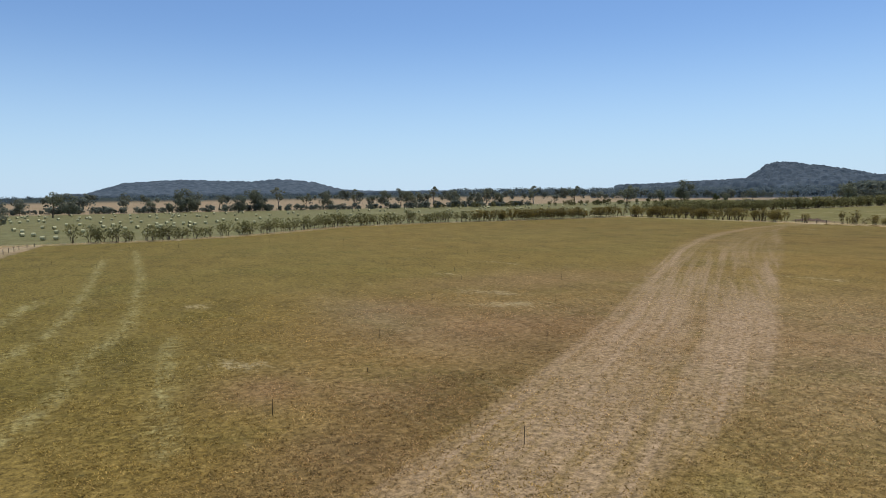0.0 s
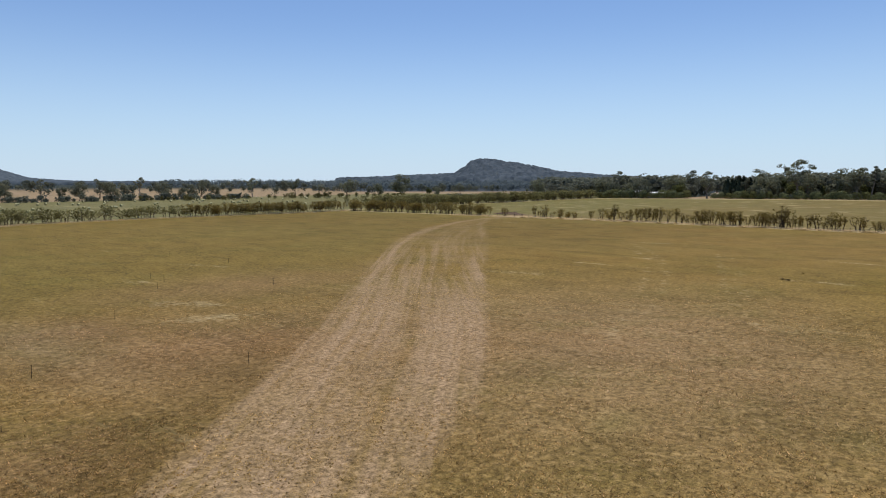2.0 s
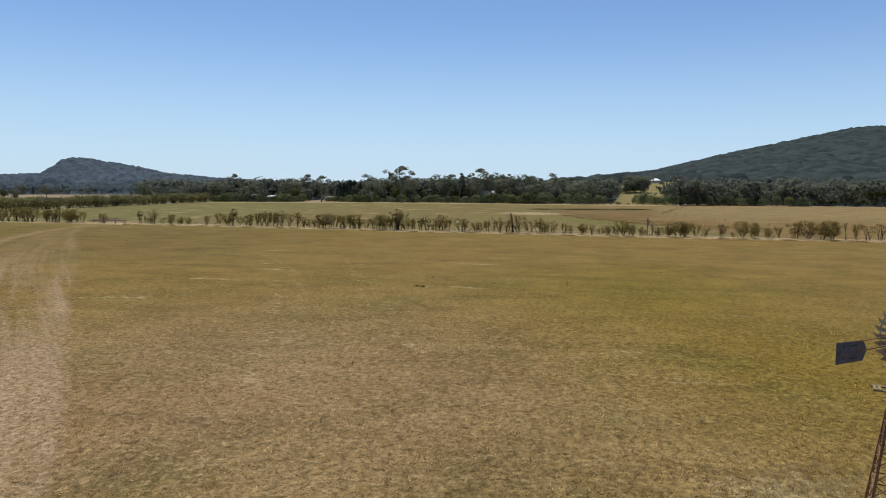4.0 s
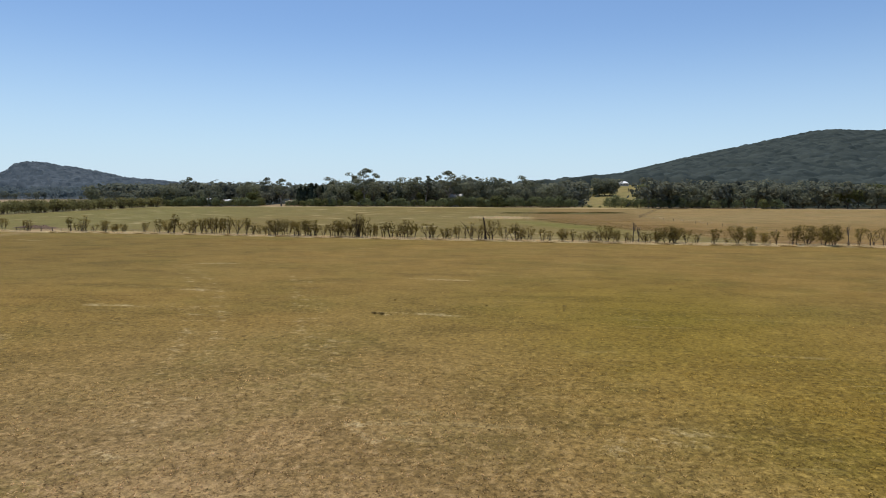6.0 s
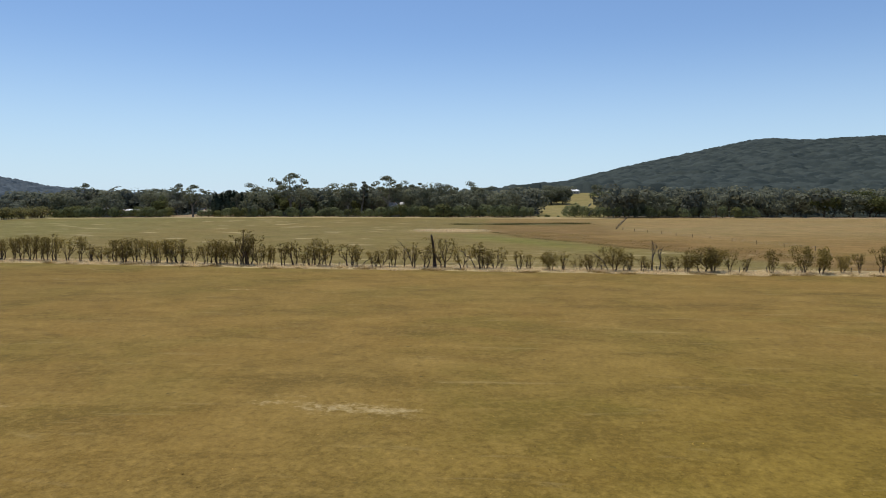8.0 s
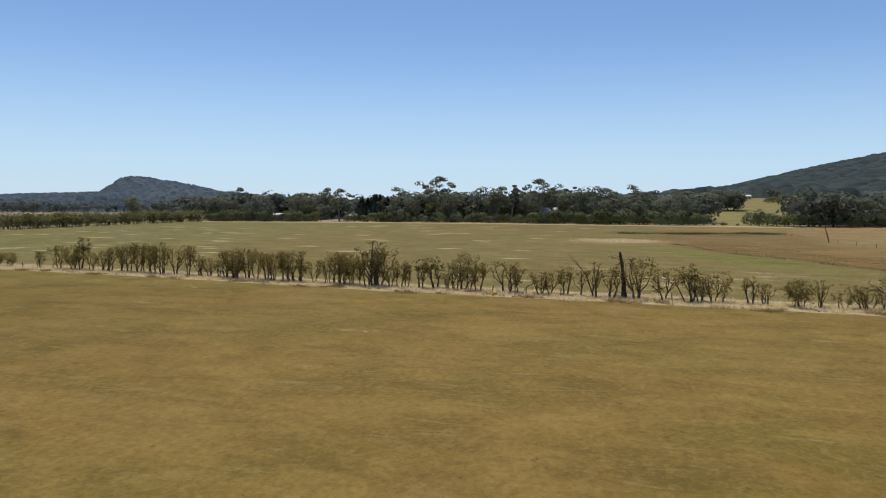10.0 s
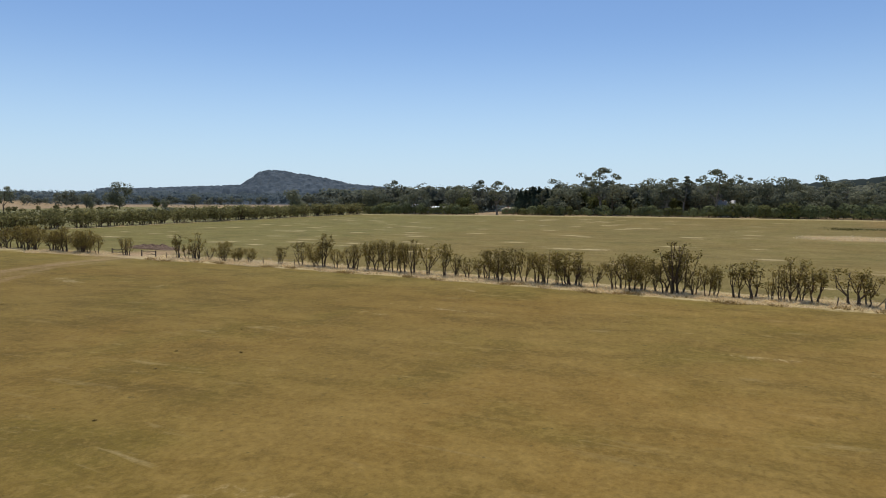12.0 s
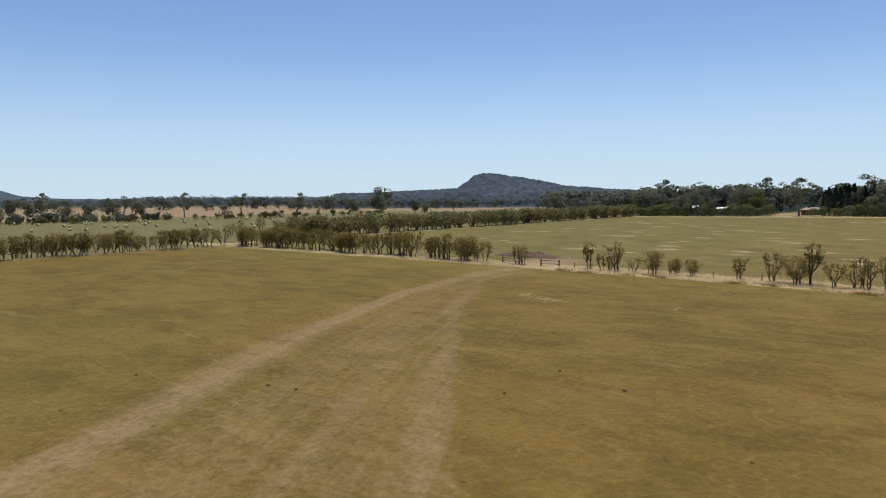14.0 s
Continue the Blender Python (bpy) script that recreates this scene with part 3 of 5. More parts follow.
# ---- trees ----
def hawthorn(seed, h, wide, leafy, stems, label, group, fine=1.0, name="hawthorn_tree", low=False):
    """A hedgerow tree: gnarled stems, limbs that fan out, a crown of separate leafy clumps, bare twigs above it."""
    rng = random.Random(seed)
    nrng = np.random.default_rng(seed)
    root = thing(name, label, "tree", group)
    V, F, limbs, clumps = [], [], [], []
    for s in range(stems):
        a = s * 6.28 / stems + rng.uniform(-0.7, 0.7)
        off = 0.3 * (stems > 1)
        fork = h * (rng.uniform(0.08, 0.18) if low else rng.uniform(0.13, 0.3))
        foot = Vector((math.cos(a) * off, math.sin(a) * off, -0.15))
        knee = Vector((math.cos(a) * (off + rng.uniform(0, 0.3)), math.sin(a) * (off + rng.uniform(0, 0.3)), fork))
        bend = foot.lerp(knee, 0.5) + Vector((rng.gauss(0, 0.1), rng.gauss(0, 0.1), 0))
        r0 = rng.uniform(0.075, 0.115) * h / 4.5 * (1.5 if stems == 1 else 1)
        tube(V, F, [foot, bend, knee], [r0 * 1.35, r0, r0 * 0.9], 6 if fine == 1 else 5)
        for k in range(3 if stems > 2 or leafy < 0.1 else (4 if stems > 1 else 6)):
            b = a + rng.uniform(-1.5, 1.5) if stems > 1 else k * 1.05 + rng.uniform(-0.4, 0.4)
            out = wide * 0.5 * (rng.uniform(0.5, 1.25) if k else 0.3)
            top = h * (rng.uniform(0.62, 0.98) if k else rng.uniform(0.85, 0.98))
            end = Vector((knee.x * 0.5 + math.cos(b) * out, knee.y * 0.5 + math.sin(b) * out, top))
            mid = knee.lerp(end, 0.5) + Vector((math.cos(b) * out * 0.12 + rng.gauss(0, 0.16), math.sin(b) * out * 0.12 + rng.gauss(0, 0.16), -h * 0.02))
            tube(V, F, [knee, knee.lerp(mid, 0.5) + Vector((rng.gauss(0, 0.07), rng.gauss(0, 0.07), 0)), mid, end], [r0 * 0.62, r0 * 0.52, r0 * 0.4, r0 * 0.12], 4 if fine == 1 else 3, False)
            limbs.append((knee, mid, end, r0))
            if rng.random() < leafy + 0.25:
                clumps.append((end, 1.0))
            for f, q in ((0.05, 0.6), (0.4, 0.85), (0.75, 1.0)):
                if rng.random() < leafy * q:
                    clumps.append((mid.lerp(end, f + rng.uniform(-0.1, 0.1)), 0.85))
            if rng.random() < leafy * (1.0 if low else 0.6):
                clumps.append((knee.lerp(mid, rng.uniform(0.5, 0.8)), 0.9))
    P, N = [], []
    for c, f in clumps:
        for _ in range(2):
            b = rng.uniform(0, 6.28)
            o = wide * rng.uniform(0.04, 0.19)
            tip = c + Vector((math.cos(b) * o, math.sin(b) * o, rng.uniform(-0.3, 0.25)))
            tip.z = min(tip.z, h * 0.96)
            if fine == 1:
                tube(V, F, [c, tip], [0.022, 0.01], 3, False)
            w = wide * rng.uniform(0.1, 0.19) * f * (0.75 + 0.25 * leafy)
            n = int(rng.uniform(8, 25) * (0.45 + 0.55 * leafy) * fine)
            g = nrng.normal(size=(n, 3))
            g /= np.linalg.norm(g, axis=1)[:, None]
            N.append(g.copy())
            P.append(g * nrng.uniform(0.3, 1.5, (n, 1)) * np.array((w, w, w)) + np.array(tip))
    for k in range(int(rng.randint(22, 30) * (1 if fine == 1 else 0.4) * (1.8 if leafy < 0.7 else 1))):
        knee, mid, end, r0 = rng.choice(limbs)
        q = mid.lerp(end, rng.uniform(-0.3, 0.95))
        tip = q + Vector((rng.gauss(0, 0.36), rng.gauss(0, 0.36), rng.uniform(0.2, 1.05)))
        tube(V, F, [q, q.lerp(tip, 0.5) + Vector((rng.gauss(0, 0.06), rng.gauss(0, 0.06), 0)), tip], [r0 * 0.2, r0 * 0.13, r0 * 0.05], 3, False)
    mesh_object("trunk", V, F, M_BARK if leafy > 0.15 else M_DEAD, root)
    if P and leafy > 0.1:
        P, N = np.concatenate(P), np.concatenate(N) + np.array((0, 0, 0.25))
        P[:, 2] = np.clip(P[:, 2], 0.3, h * 1.02)
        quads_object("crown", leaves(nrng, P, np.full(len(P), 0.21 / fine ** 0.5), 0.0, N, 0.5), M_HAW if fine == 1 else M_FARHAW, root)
    return root


def gum(seed, h, wide, spread, mat, bark, label, group, clumps=18, per=34, open_crown=True):
    """A eucalypt: a bare bole, rising limbs, separate flattened clumps of foliage with sky between."""
    rng = random.Random(seed)
    nrng = np.random.default_rng(seed)
    root = thing("gum_tree", label, "tree", group)
    V, F, P, S, N = [], [], [], [], []
    fork = h * (rng.uniform(0.28, 0.4) if open_crown else rng.uniform(0.12, 0.2))
    lean = Vector((rng.gauss(0, 0.04), rng.gauss(0, 0.04), 0)) * h
    r0 = h * 0.027
    tube(V, F, [(0, 0, -0.3), lean * 0.4 + Vector((0, 0, fork * 0.5)), lean + Vector((0, 0, fork))], [r0 * 1.3, r0, r0 * 0.85], 7)
    ends = []
    for k in range(rng.randint(3, 5)):
        a = k * 1.6 + rng.uniform(-0.5, 0.5)
        rise = rng.uniform(0.55 if open_crown else 0.32, 0.95) if k else 0.97
        out = wide * rng.uniform(0.4, 0.9) if k else wide * 0.2
        base = lean + Vector((0, 0, fork * rng.uniform(0.8, 1.0)))
        end = Vector((math.cos(a) * out, math.sin(a) * out, h * rise)) + lean
        mid = base.lerp(end, 0.5) + Vector((math.cos(a) * out * 0.18, math.sin(a) * out * 0.18, -h * 0.03))
        tube(V, F, [base, mid, end], [r0 * 0.6, r0 * 0.4, r0 * 0.12], 5)
        ends += [(end, 1.0), (mid.lerp(end, 0.55), 0.85), (mid, 0.7)]
        for _ in range(3):
            b = rng.uniform(0, 6.28)
            o = wide * rng.uniform(0.15, 0.4)
            q = mid.lerp(end, rng.uniform(0.1, 0.9))
            tip = q + Vector((math.cos(b) * o, math.sin(b) * o, o * rng.uniform(0.1, 0.9)))
            tube(V, F, [q, tip], [r0 * 0.22, r0 * 0.06], 4, False)
            ends.append((tip, 0.85))
    mesh_object("trunk", V, F, bark, root)
    rng.shuffle(ends)
    for c, f in (ends * 3)[:clumps]:
        w = wide * (rng.uniform(0.17, 0.3) if open_crown else rng.uniform(0.28, 0.46)) * spread * f
        n = int(per * (1.3 if open_crown else 1.5) * rng.uniform(0.7, 1.3))
        g = nrng.normal(size=(n, 3))
        g /= np.linalg.norm(g, axis=1)[:, None]
        N.append(g.copy())
        g *= nrng.uniform(0.75, 1.0, (n, 1)) * np.array((w, w, w * (0.6 if open_crown else 0.8)))
        P.append(g + np.array((c.x, c.y, min(c.z, h * 0.97))) + np.array((rng.gauss(0, w * 0.4), rng.gauss(0, w * 0.4), 0)))
        S.append(np.full(n, h * (0.041 if open_crown else 0.074)))
    P, S = np.concatenate(P), np.concatenate(S)
    quads_object("crown", leaves(nrng, P, S, 0.0, np.concatenate(N) + np.array((0, 0, 0.25)), 0.12), mat, root)
    return root


def bush(seed, h, wide, mat, label, group, name="shrub", cone=False, count=620):
    """A shrub or young tree, leafy to the ground, uneven in outline."""
    rng = np.random.default_rng(seed)
    root = thing(name, label, "tree" if h > 4 else "shrub", group)
    V, F = [], []
    tube(V, F, [(0, 0, -0.2), (0, 0, h * 0.6)], [h * 0.03, h * 0.012], 5)
    mesh_object("trunk", V, F, M_BARK, root)
    lobes = rng.normal(size=(9, 3))
    lobes /= np.linalg.norm(lobes, axis=1)[:, None]
    g = rng.normal(size=(count, 3))
    g /= np.linalg.norm(g, axis=1)[:, None]
    lump = 0.72 + 0.38 * np.max(g @ lobes.T, axis=1) ** 3
    g = g * (lump * rng.uniform(0.7, 1.05, count))[:, None]
    f = (g[:, 2] + 1.1) / 2.2
    if not cone:
        g[:, :2] *= (1 + 0.9 * np.clip(-g[:, 2], 0, 1))[:, None]
    if cone:
        g[:, :2] *= (1.15 - f)[:, None]
    P = np.stack([g[:, 0] * wide / 2, g[:, 1] * wide / 2, np.maximum(0.15, f * h)], 1)
    quads_object("crown", leaves(rng, P, np.full(count, 0.085 * h + 0.1), 0.0, g + np.array((0, 0, 0.25)), 0.22), mat, root)
    return root


class Stock:
    """Kinds of one plant: each is built once, set at its first place, and copied to the rest."""

    def __init__(self, makers, heights):
        self.makers, self.heights, self.made = makers, heights, {}

    def plant(self, k, x, y, h, turn, wide=1.0):
        k %= len(self.makers)
        s = h / self.heights[k]
        m = Matrix.Translation(at(x, y)) @ pose(0, 0, 0, 0, 0, turn)
        if k not in self.made:
            self.made[k] = self.makers[k]()
            self.made[k].matrix_basis = m
            return self.made[k]
        return copy_thing(self.made[k], m @ Matrix.Diagonal((s * wide, s * wide, s, 1)))


HAW_LABELS = ("bushy hawthorn with olive leaves in a dry hedgerow", "upright hawthorn with a thin ragged crown", "many-stemmed hawthorn with sparse olive leaves",
              "nearly bare hawthorn with grey twigs", "dead grey hedgerow tree with bare limbs")
HEDGE = "hawthorn hedgerow trees"
HAW = Stock([
    lambda: hawthorn(11, 4.6, 3.2, 1.0, 2, HAW_LABELS[0], HEDGE),
    lambda: hawthorn(12, 4.8, 2.8, 0.9, 2, HAW_LABELS[0], HEDGE),
    lambda: hawthorn(13, 4.4, 3.8, 1.15, 4, HAW_LABELS[0], HEDGE, 1.0, "hawthorn_tree", True),
    lambda: hawthorn(14, 5.2, 2.0, 0.75, 2, HAW_LABELS[1], HEDGE),
    lambda: hawthorn(15, 5.4, 2.3, 0.65, 3, HAW_LABELS[1], HEDGE),
    lambda: hawthorn(16, 4.2, 2.8, 0.6, 2, HAW_LABELS[2], HEDGE),
    lambda: hawthorn(17, 4.4, 3.2, 0.55, 3, HAW_LABELS[2], HEDGE),
    lambda: hawthorn(18, 3.8, 2.4, 0.16, 2, HAW_LABELS[3], HEDGE),
    lambda: hawthorn(19, 5.6, 1.7, 0.05, 1, HAW_LABELS[4], HEDGE),
    lambda: hawthorn(20, 3.4, 3.2, 1.15, 3, HAW_LABELS[0], HEDGE, 1.0, "hawthorn_tree", True),
    lambda: hawthorn(21, 4.6, 3.0, 1.05, 3, HAW_LABELS[0], HEDGE, 1.0, "hawthorn_tree", True),
    lambda: hawthorn(22, 5.0, 3.4, 0.8, 3, HAW_LABELS[2], HEDGE),
    lambda: hawthorn(23, 4.7, 2.5, 0.85, 3, HAW_LABELS[0], HEDGE),
], [4.6, 4.8, 4.4, 5.2, 5.4, 4.2, 4.4, 3.8, 5.6, 3.4, 4.6, 5.0, 4.7])

# eastern hedgerow: place along it, height; thick stretches, then thin ones
EAST_THICK = [(114.4, 5.6), (112.5, 5.6), (110.7, 5.0), (109.1, 4.8), (107.3, 5.0), (105.4, 4.8), (102.7, 5.2), (92.2, 4.6), (91.0, 4.4), (89.6, 4.4), (87.8, 5.2),
              (86.1, 5.2), (83.8, 4.3), (82.7, 4.5), (81.0, 5.0), (79.9, 4.5), (78.8, 4.6), (75.6, 4.2), (72.9, 4.0), (71.8, 4.2), (70.5, 4.7), (69.2, 4.0),
              (67.4, 4.9), (66.3, 4.5), (64.4, 5.8), (61.1, 5.4), (60.1, 4.4), (52.7, 4.7), (50.6, 4.6), (116.7, 4.6), (120.5, 4.0), (125.2, 5.1), (128.6, 4.4)]
EAST_TALL = [(99.2, 4.6), (97.6, 4.3), (95.6, 3.4), (93.5, 3.9), (77.5, 4.0), (65.2, 6.8), (62.8, 3.8), (57.7, 6.0), (55.8, 5.4), (53.9, 3.7), (51.5, 5.7), (49.2, 5.3),
             (37.1, 4.9), (33.2, 5.2), (27.8, 5.9), (21.1, 5.2), (14.3, 4.2), (6.6, 3.9), (117.8, 3.8), (158.7, 4.7), (156.0, 3.7), (154.6, 3.6), (172.9, 3.9), (174.5, 3.9)]
EAST_THIN = [(45.2, 4.3), (43.9, 4.4), (40.5, 4.0), (39.1, 3.8), (35.1, 3.0), (31.2, 3.8), (24.4, 4.3), (20.1, 3.6), (18.5, 3.9), (17.5, 2.4), (12.5, 3.3), (4.1, 2.7),
             (2.2, 2.8), (1.1, 3.5), (-0.2, 2.4), (-6.7, 3.1), (-7.8, 2.9), (-11.5, 2.8), (-12.5, 2.8), (150.0, 2.8), (-24.0, 2.6), (-31.3, 2.0)]
EAST_ROUND = [(8.8, 4.6), (-2.2, 4.2), (-3.7, 4.1), (-4.8, 3.0), (-14.4, 3.4), (-17.0, 4.5), (-18.7, 4.1), (-21.7, 4.6), (-28.3, 4.6), (-33.9, 5.4), (-36.1, 5.2), (-40.0, 4.1),
              (-43.2, 4.2), (-47.3, 4.3), (-50.5, 5.8), (-53.6, 5.6), (-56.1, 5.0), (-62.0, 4.3), (133.3, 3.3), (140.5, 2.9), (143.4, 3.1), (146.5, 3.4), (181.2, 4.2),
              (183.0, 3.6), (185.8, 4.8), (187.3, 4.4)]
EAST_DEAD = [(-8.5, 5.9), (-10.1, 4.6), (-59.6, 6.4)]
EAST_SPIKY = [(153.3, 5.6), (123.5, 5.8)]

rng = random.Random(31)


def hedge_east(rows, kinds, w=1.0):
    for i, (y, h) in enumerate(rows):
        HAW.plant(kinds[i % len(kinds)], float(east_x(y)) + rng.gauss(0, 0.35), y, h * rng.uniform(0.72, 1.04), rng.uniform(0, 360), w * rng.uniform(0.9, 1.3))


hedge_east(EAST_THICK, (0, 12, 11, 1, 10, 4, 0, 6, 12, 2, 11))
hedge_east(EAST_TALL, (3, 4, 11, 3), 1.15)
hedge_east(EAST_THIN, (6, 5, 11, 5, 7), 1.3)
hedge_east(EAST_ROUND, (9, 2, 0, 10, 2))
hedge_east(EAST_DEAD, (8,))
hedge_east(EAST_SPIKY, (4, 3))
# its thick northern end, two deep, up to the corner
y = 189.0
while y < 272:
    HAW.plant(rng.choice((0, 1, 12, 11, 5, 2, 6)), float(east_x(y)) + rng.uniform(-0.6, 4.5), y, rng.uniform(3.8, 5.6), rng.uniform(0, 360), rng.uniform(1.0, 1.35))
    y += rng.uniform(1.2, 2.1)
# south of what the flight passes
y = -65.0
while y > -140:
    HAW.plant(rng.choice((0, 9, 2, 6, 3)), float(east_x(y)) + rng.gauss(0, 0.4), y, rng.uniform(3.4, 5.2), rng.uniform(0, 360))
    y -= rng.uniform(2.2, 5.0)
def leaning_limb(x, y, top, reach, label):
    """A bare limb that leans out of the hedge."""
    r = random.Random(int(y * 7))
    V, F = [], []
    pts = [Vector((0, 0, 0)), Vector((0.1, reach * 0.3, top * 0.55)), Vector((0, reach * 0.75, top * 0.9)), Vector((0.1, reach, top))]
    pts.insert(2, pts[1].lerp(pts[2], 0.5) + Vector((r.gauss(0, 0.08), r.gauss(0, 0.1), r.gauss(0, 0.12))))
    tube(V, F, pts, [0.1, 0.075, 0.06, 0.045, 0.015], 6)
    for k in range(7):
        q = pts[1].lerp(pts[4], r.random())
        tube(V, F, [q, q + Vector((r.gauss(0, 0.3), r.uniform(-0.2, 0.7) * (1 if reach > 0 else -1), r.uniform(0.2, 0.7)))], [0.035, 0.01], 4, False)
    ob = mesh_object("fallen_limb", V, F, M_DEAD)
    ob.matrix_basis = Matrix.Translation(at(x, y))
    return tagged(ob, label, "branch")


leaning_limb(227.0, 33.5, 4.9, 3.0, "long bare grey limb leaning from the hedge")
leaning_limb(226.5, 43.0, 1.9, -2.8, "bare broken limb leaning down to the grass")
leaning_limb(224.2, 22.0, 3.4, 3.0, "bare grey limb leaning from the hedge")
leaning_limb(221.9, -1.0, 3.3, 3.2, "bare grey limb leaning over the grass")


def dead_stump():
    """The tall broken trunk that stands in the hedge."""
    V, F = [], []
    r = random.Random(5)
    pts, rad = [], []
    for k in range(9):
        f = k / 8
        pts.append(Vector((0.05 * math.sin(f * 5), 0.55 * f * f + 0.04 * r.gauss(0, 1), -0.2 + 6.0 * f)))
        rad.append(0.36 - 0.2 * f + r.uniform(-0.02, 0.02) + (0.12 if k == 0 else 0))
    tube(V, F, pts, rad, 10)
    for k in range(10):
        V[-1 - k] = V[-1 - k] + Vector((0, 0, r.uniform(-0.35, 0.3)))
    tube(V, F, [(0, 0.45, 4.4), (0.05, -0.1, 4.75)], [0.09, 0.03], 5)
    ob = mesh_object("dead_tree_stump", V, F, M_CHAR, None)
    ob.matrix_basis = Matrix.Translation(at(226.1, 29.5))
    tagged(ob, "tall dark broken dead tree trunk in the hedge", "tree stump")


dead_stump()

# ---- gum trees, windbreak and far woods ----
GUMS = "gum trees beyond the paddocks"
GUM = Stock([
    lambda: gum(41, 20, 9, 1.0, M_GUM, M_GUMBARK, "tall open-crowned gum tree with a pale trunk", GUMS, 28, 46),
    lambda: gum(42, 22, 8, 0.9, M_GUM, M_GUMBARK, "tall slender gum tree with sky between its clumps", GUMS, 26, 46),
    lambda: gum(43, 14, 8, 1.3, M_GUM, M_BARK, "broad dark gum tree with a dense crown", GUMS, 26, 54, False),
    lambda: gum(44, 13, 7, 1.4, M_GUM, M_BARK, "rounded dark green gum tree", GUMS, 26, 54, False),
    lambda: gum(45, 12, 6, 1.3, M_GUM_PALE, M_BARK, "fresh green rounded tree", GUMS, 24, 54, False),
    lambda: gum(46, 17, 9, 1.1, M_GUM, M_BARK, "spreading gum tree with a forked dark trunk", GUMS, 28, 46),
], [20, 22, 14, 13, 12, 17])

# along the far eastern fence: place, height
TALL_LINE = [(204, 21, 0), (164, 19, 2), (142, 26, 0), (135, 18, 5), (116, 19, 2), (105, 20, 0), (97, 26, 1), (80, 24, 0), (72, 19, 5), (49, 19, 2),
             (40, 20, 5), (22, 17, 0), (13, 17, 3), (2, 16, 5), (236, 18, 5), (254, 14, 2)]
for y, h, k in TALL_LINE:
    GUM.plant(k, 540 + rng.uniform(-4, 8), y, h * (1.04 if k < 2 else 0.98), rng.uniform(0, 360), 1.05 if k < 2 else 0.9)
# open crowns that stand over the wood behind
y = -2.0
while y < 300:
    if not 190 < y < 228:
        GUM.plant(rng.choice((0, 1, 5, 0)), 575 + rng.uniform(-12, 40), y, rng.uniform(17, 22.5), rng.uniform(0, 360), rng.uniform(0.85, 1.1))
    y += rng.uniform(8, 19)
# lesser trees between them, and the edge of the dark wood to the south-east
y = -4.0
while y < 300:
    if not 190 < y < 228 and not 68 < y < 84 and not 240 < y < 268:
        GUM.plant(rng.choice((2, 3, 5, 3, 2, 4, 0)), 540 + rng.uniform(-3, 16), y, rng.uniform(9, 16.5), rng.uniform(0, 360), rng.uniform(0.9, 1.25))
    y += rng.uniform(5.5, 12)
y = -52.0
while y > -260:
    GUM.plant(rng.choice((2, 3, 5, 3, 4)), 532 - 0.12 * y + rng.uniform(-4, 14), y, rng.uniform(9, 16), rng.uniform(0, 360), rng.uniform(1.0, 1.35))
    y -= rng.uniform(5, 11)
# single trees about the hay paddock and past it: place, height
LONE_WEST = [(-43, 576, 8, 3), (-19, 487, 16, 5), (-11, 528, 14, 2), (44, 576, 8, 3), (56, 575, 7, 3), (68, 573, 17, 2), (76, 572, 9, 3), (101, 628, 13, 5), (97, 520, 12, 2),
             (119, 565, 16, 3), (150, 619, 20, 0), (173, 612, 14, 5), (210, 668, 13, 2), (235, 659, 18, 0), (248, 655, 10, 3), (263, 649, 14, 2), (277, 643, 18, 5), (289, 638, 10, 3)]
LONE_NORTH = [(334, 749, 14, 3), (330, 678, 20, 0), (325, 621, 13, 2), (339, 615, 9, 3), (376, 660, 12, 2), (383, 657, 17, 5), (385, 630, 11, 3), (397, 588, 19, 0), (432, 567, 18, 5),
              (394, 448, 17, 5), (536, 558, 12, 3), (554, 542, 21, 2), (558, 505, 8, 4), (541, 476, 8, 3), (540, 447, 13, 5), (540, 356, 15, 3)]
for x, y, h, k in LONE_WEST + LONE_NORTH:
    GUM.plant(k, x, y, h * 0.95, rng.uniform(0, 360), 0.9)
GUM.plant(3, -22.0, 214, 9.0, 40, 1.1)
for x, y, h in ((778, -46, 12), (784, -52, 16), (790, -57, 15), (780, -56, 12), (786, -46, 12), (872, -50, 8), (905, -112, 11)):
    GUM.plant(3, x, y, h, rng.uniform(0, 360), 1.2)

SHRUBS = "shrubs along the far fence"
SHRUB = Stock([
    lambda: bush(51, 6, 6.5, M_SHRUB, "dense dark green roadside shrub", SHRUBS),
    lambda: bush(52, 6.5, 5.5, M_SHRUB, "dense dark green roadside shrub", SHRUBS),
    lambda: bush(53, 5, 5.5, M_GUM_PALE, "yellow-green shrub beside the far road", SHRUBS),
    lambda: bush(54, 15, 7, M_PINE, "dark cypress in a windbreak", "windbreak cypresses", "cypress_tree", True, 900),
], [6, 6.5, 5, 15])
y = -9.0
while y < 292:
    if not 196 < y < 216:
        tall = rng.uniform(6.4, 9.2) if y < 78 else (rng.uniform(5.0, 8.6) if y > 216 else rng.uniform(3.8, 7.8))
        SHRUB.plant(rng.choice((0, 1, 0, 1, 2)), 530 + rng.uniform(-2, 4), y, tall, rng.uniform(0, 360), rng.uniform(0.85, 1.1))
    y += rng.uniform(2.4, 4.2) if y < 78 or y > 216 else rng.uniform(2.6, 5.0)
for k in range(13):
    SHRUB.plant(3, 546 + rng.uniform(-2, 3), 166 + k * 2.3, rng.uniform(14, 18), rng.uniform(0, 360))
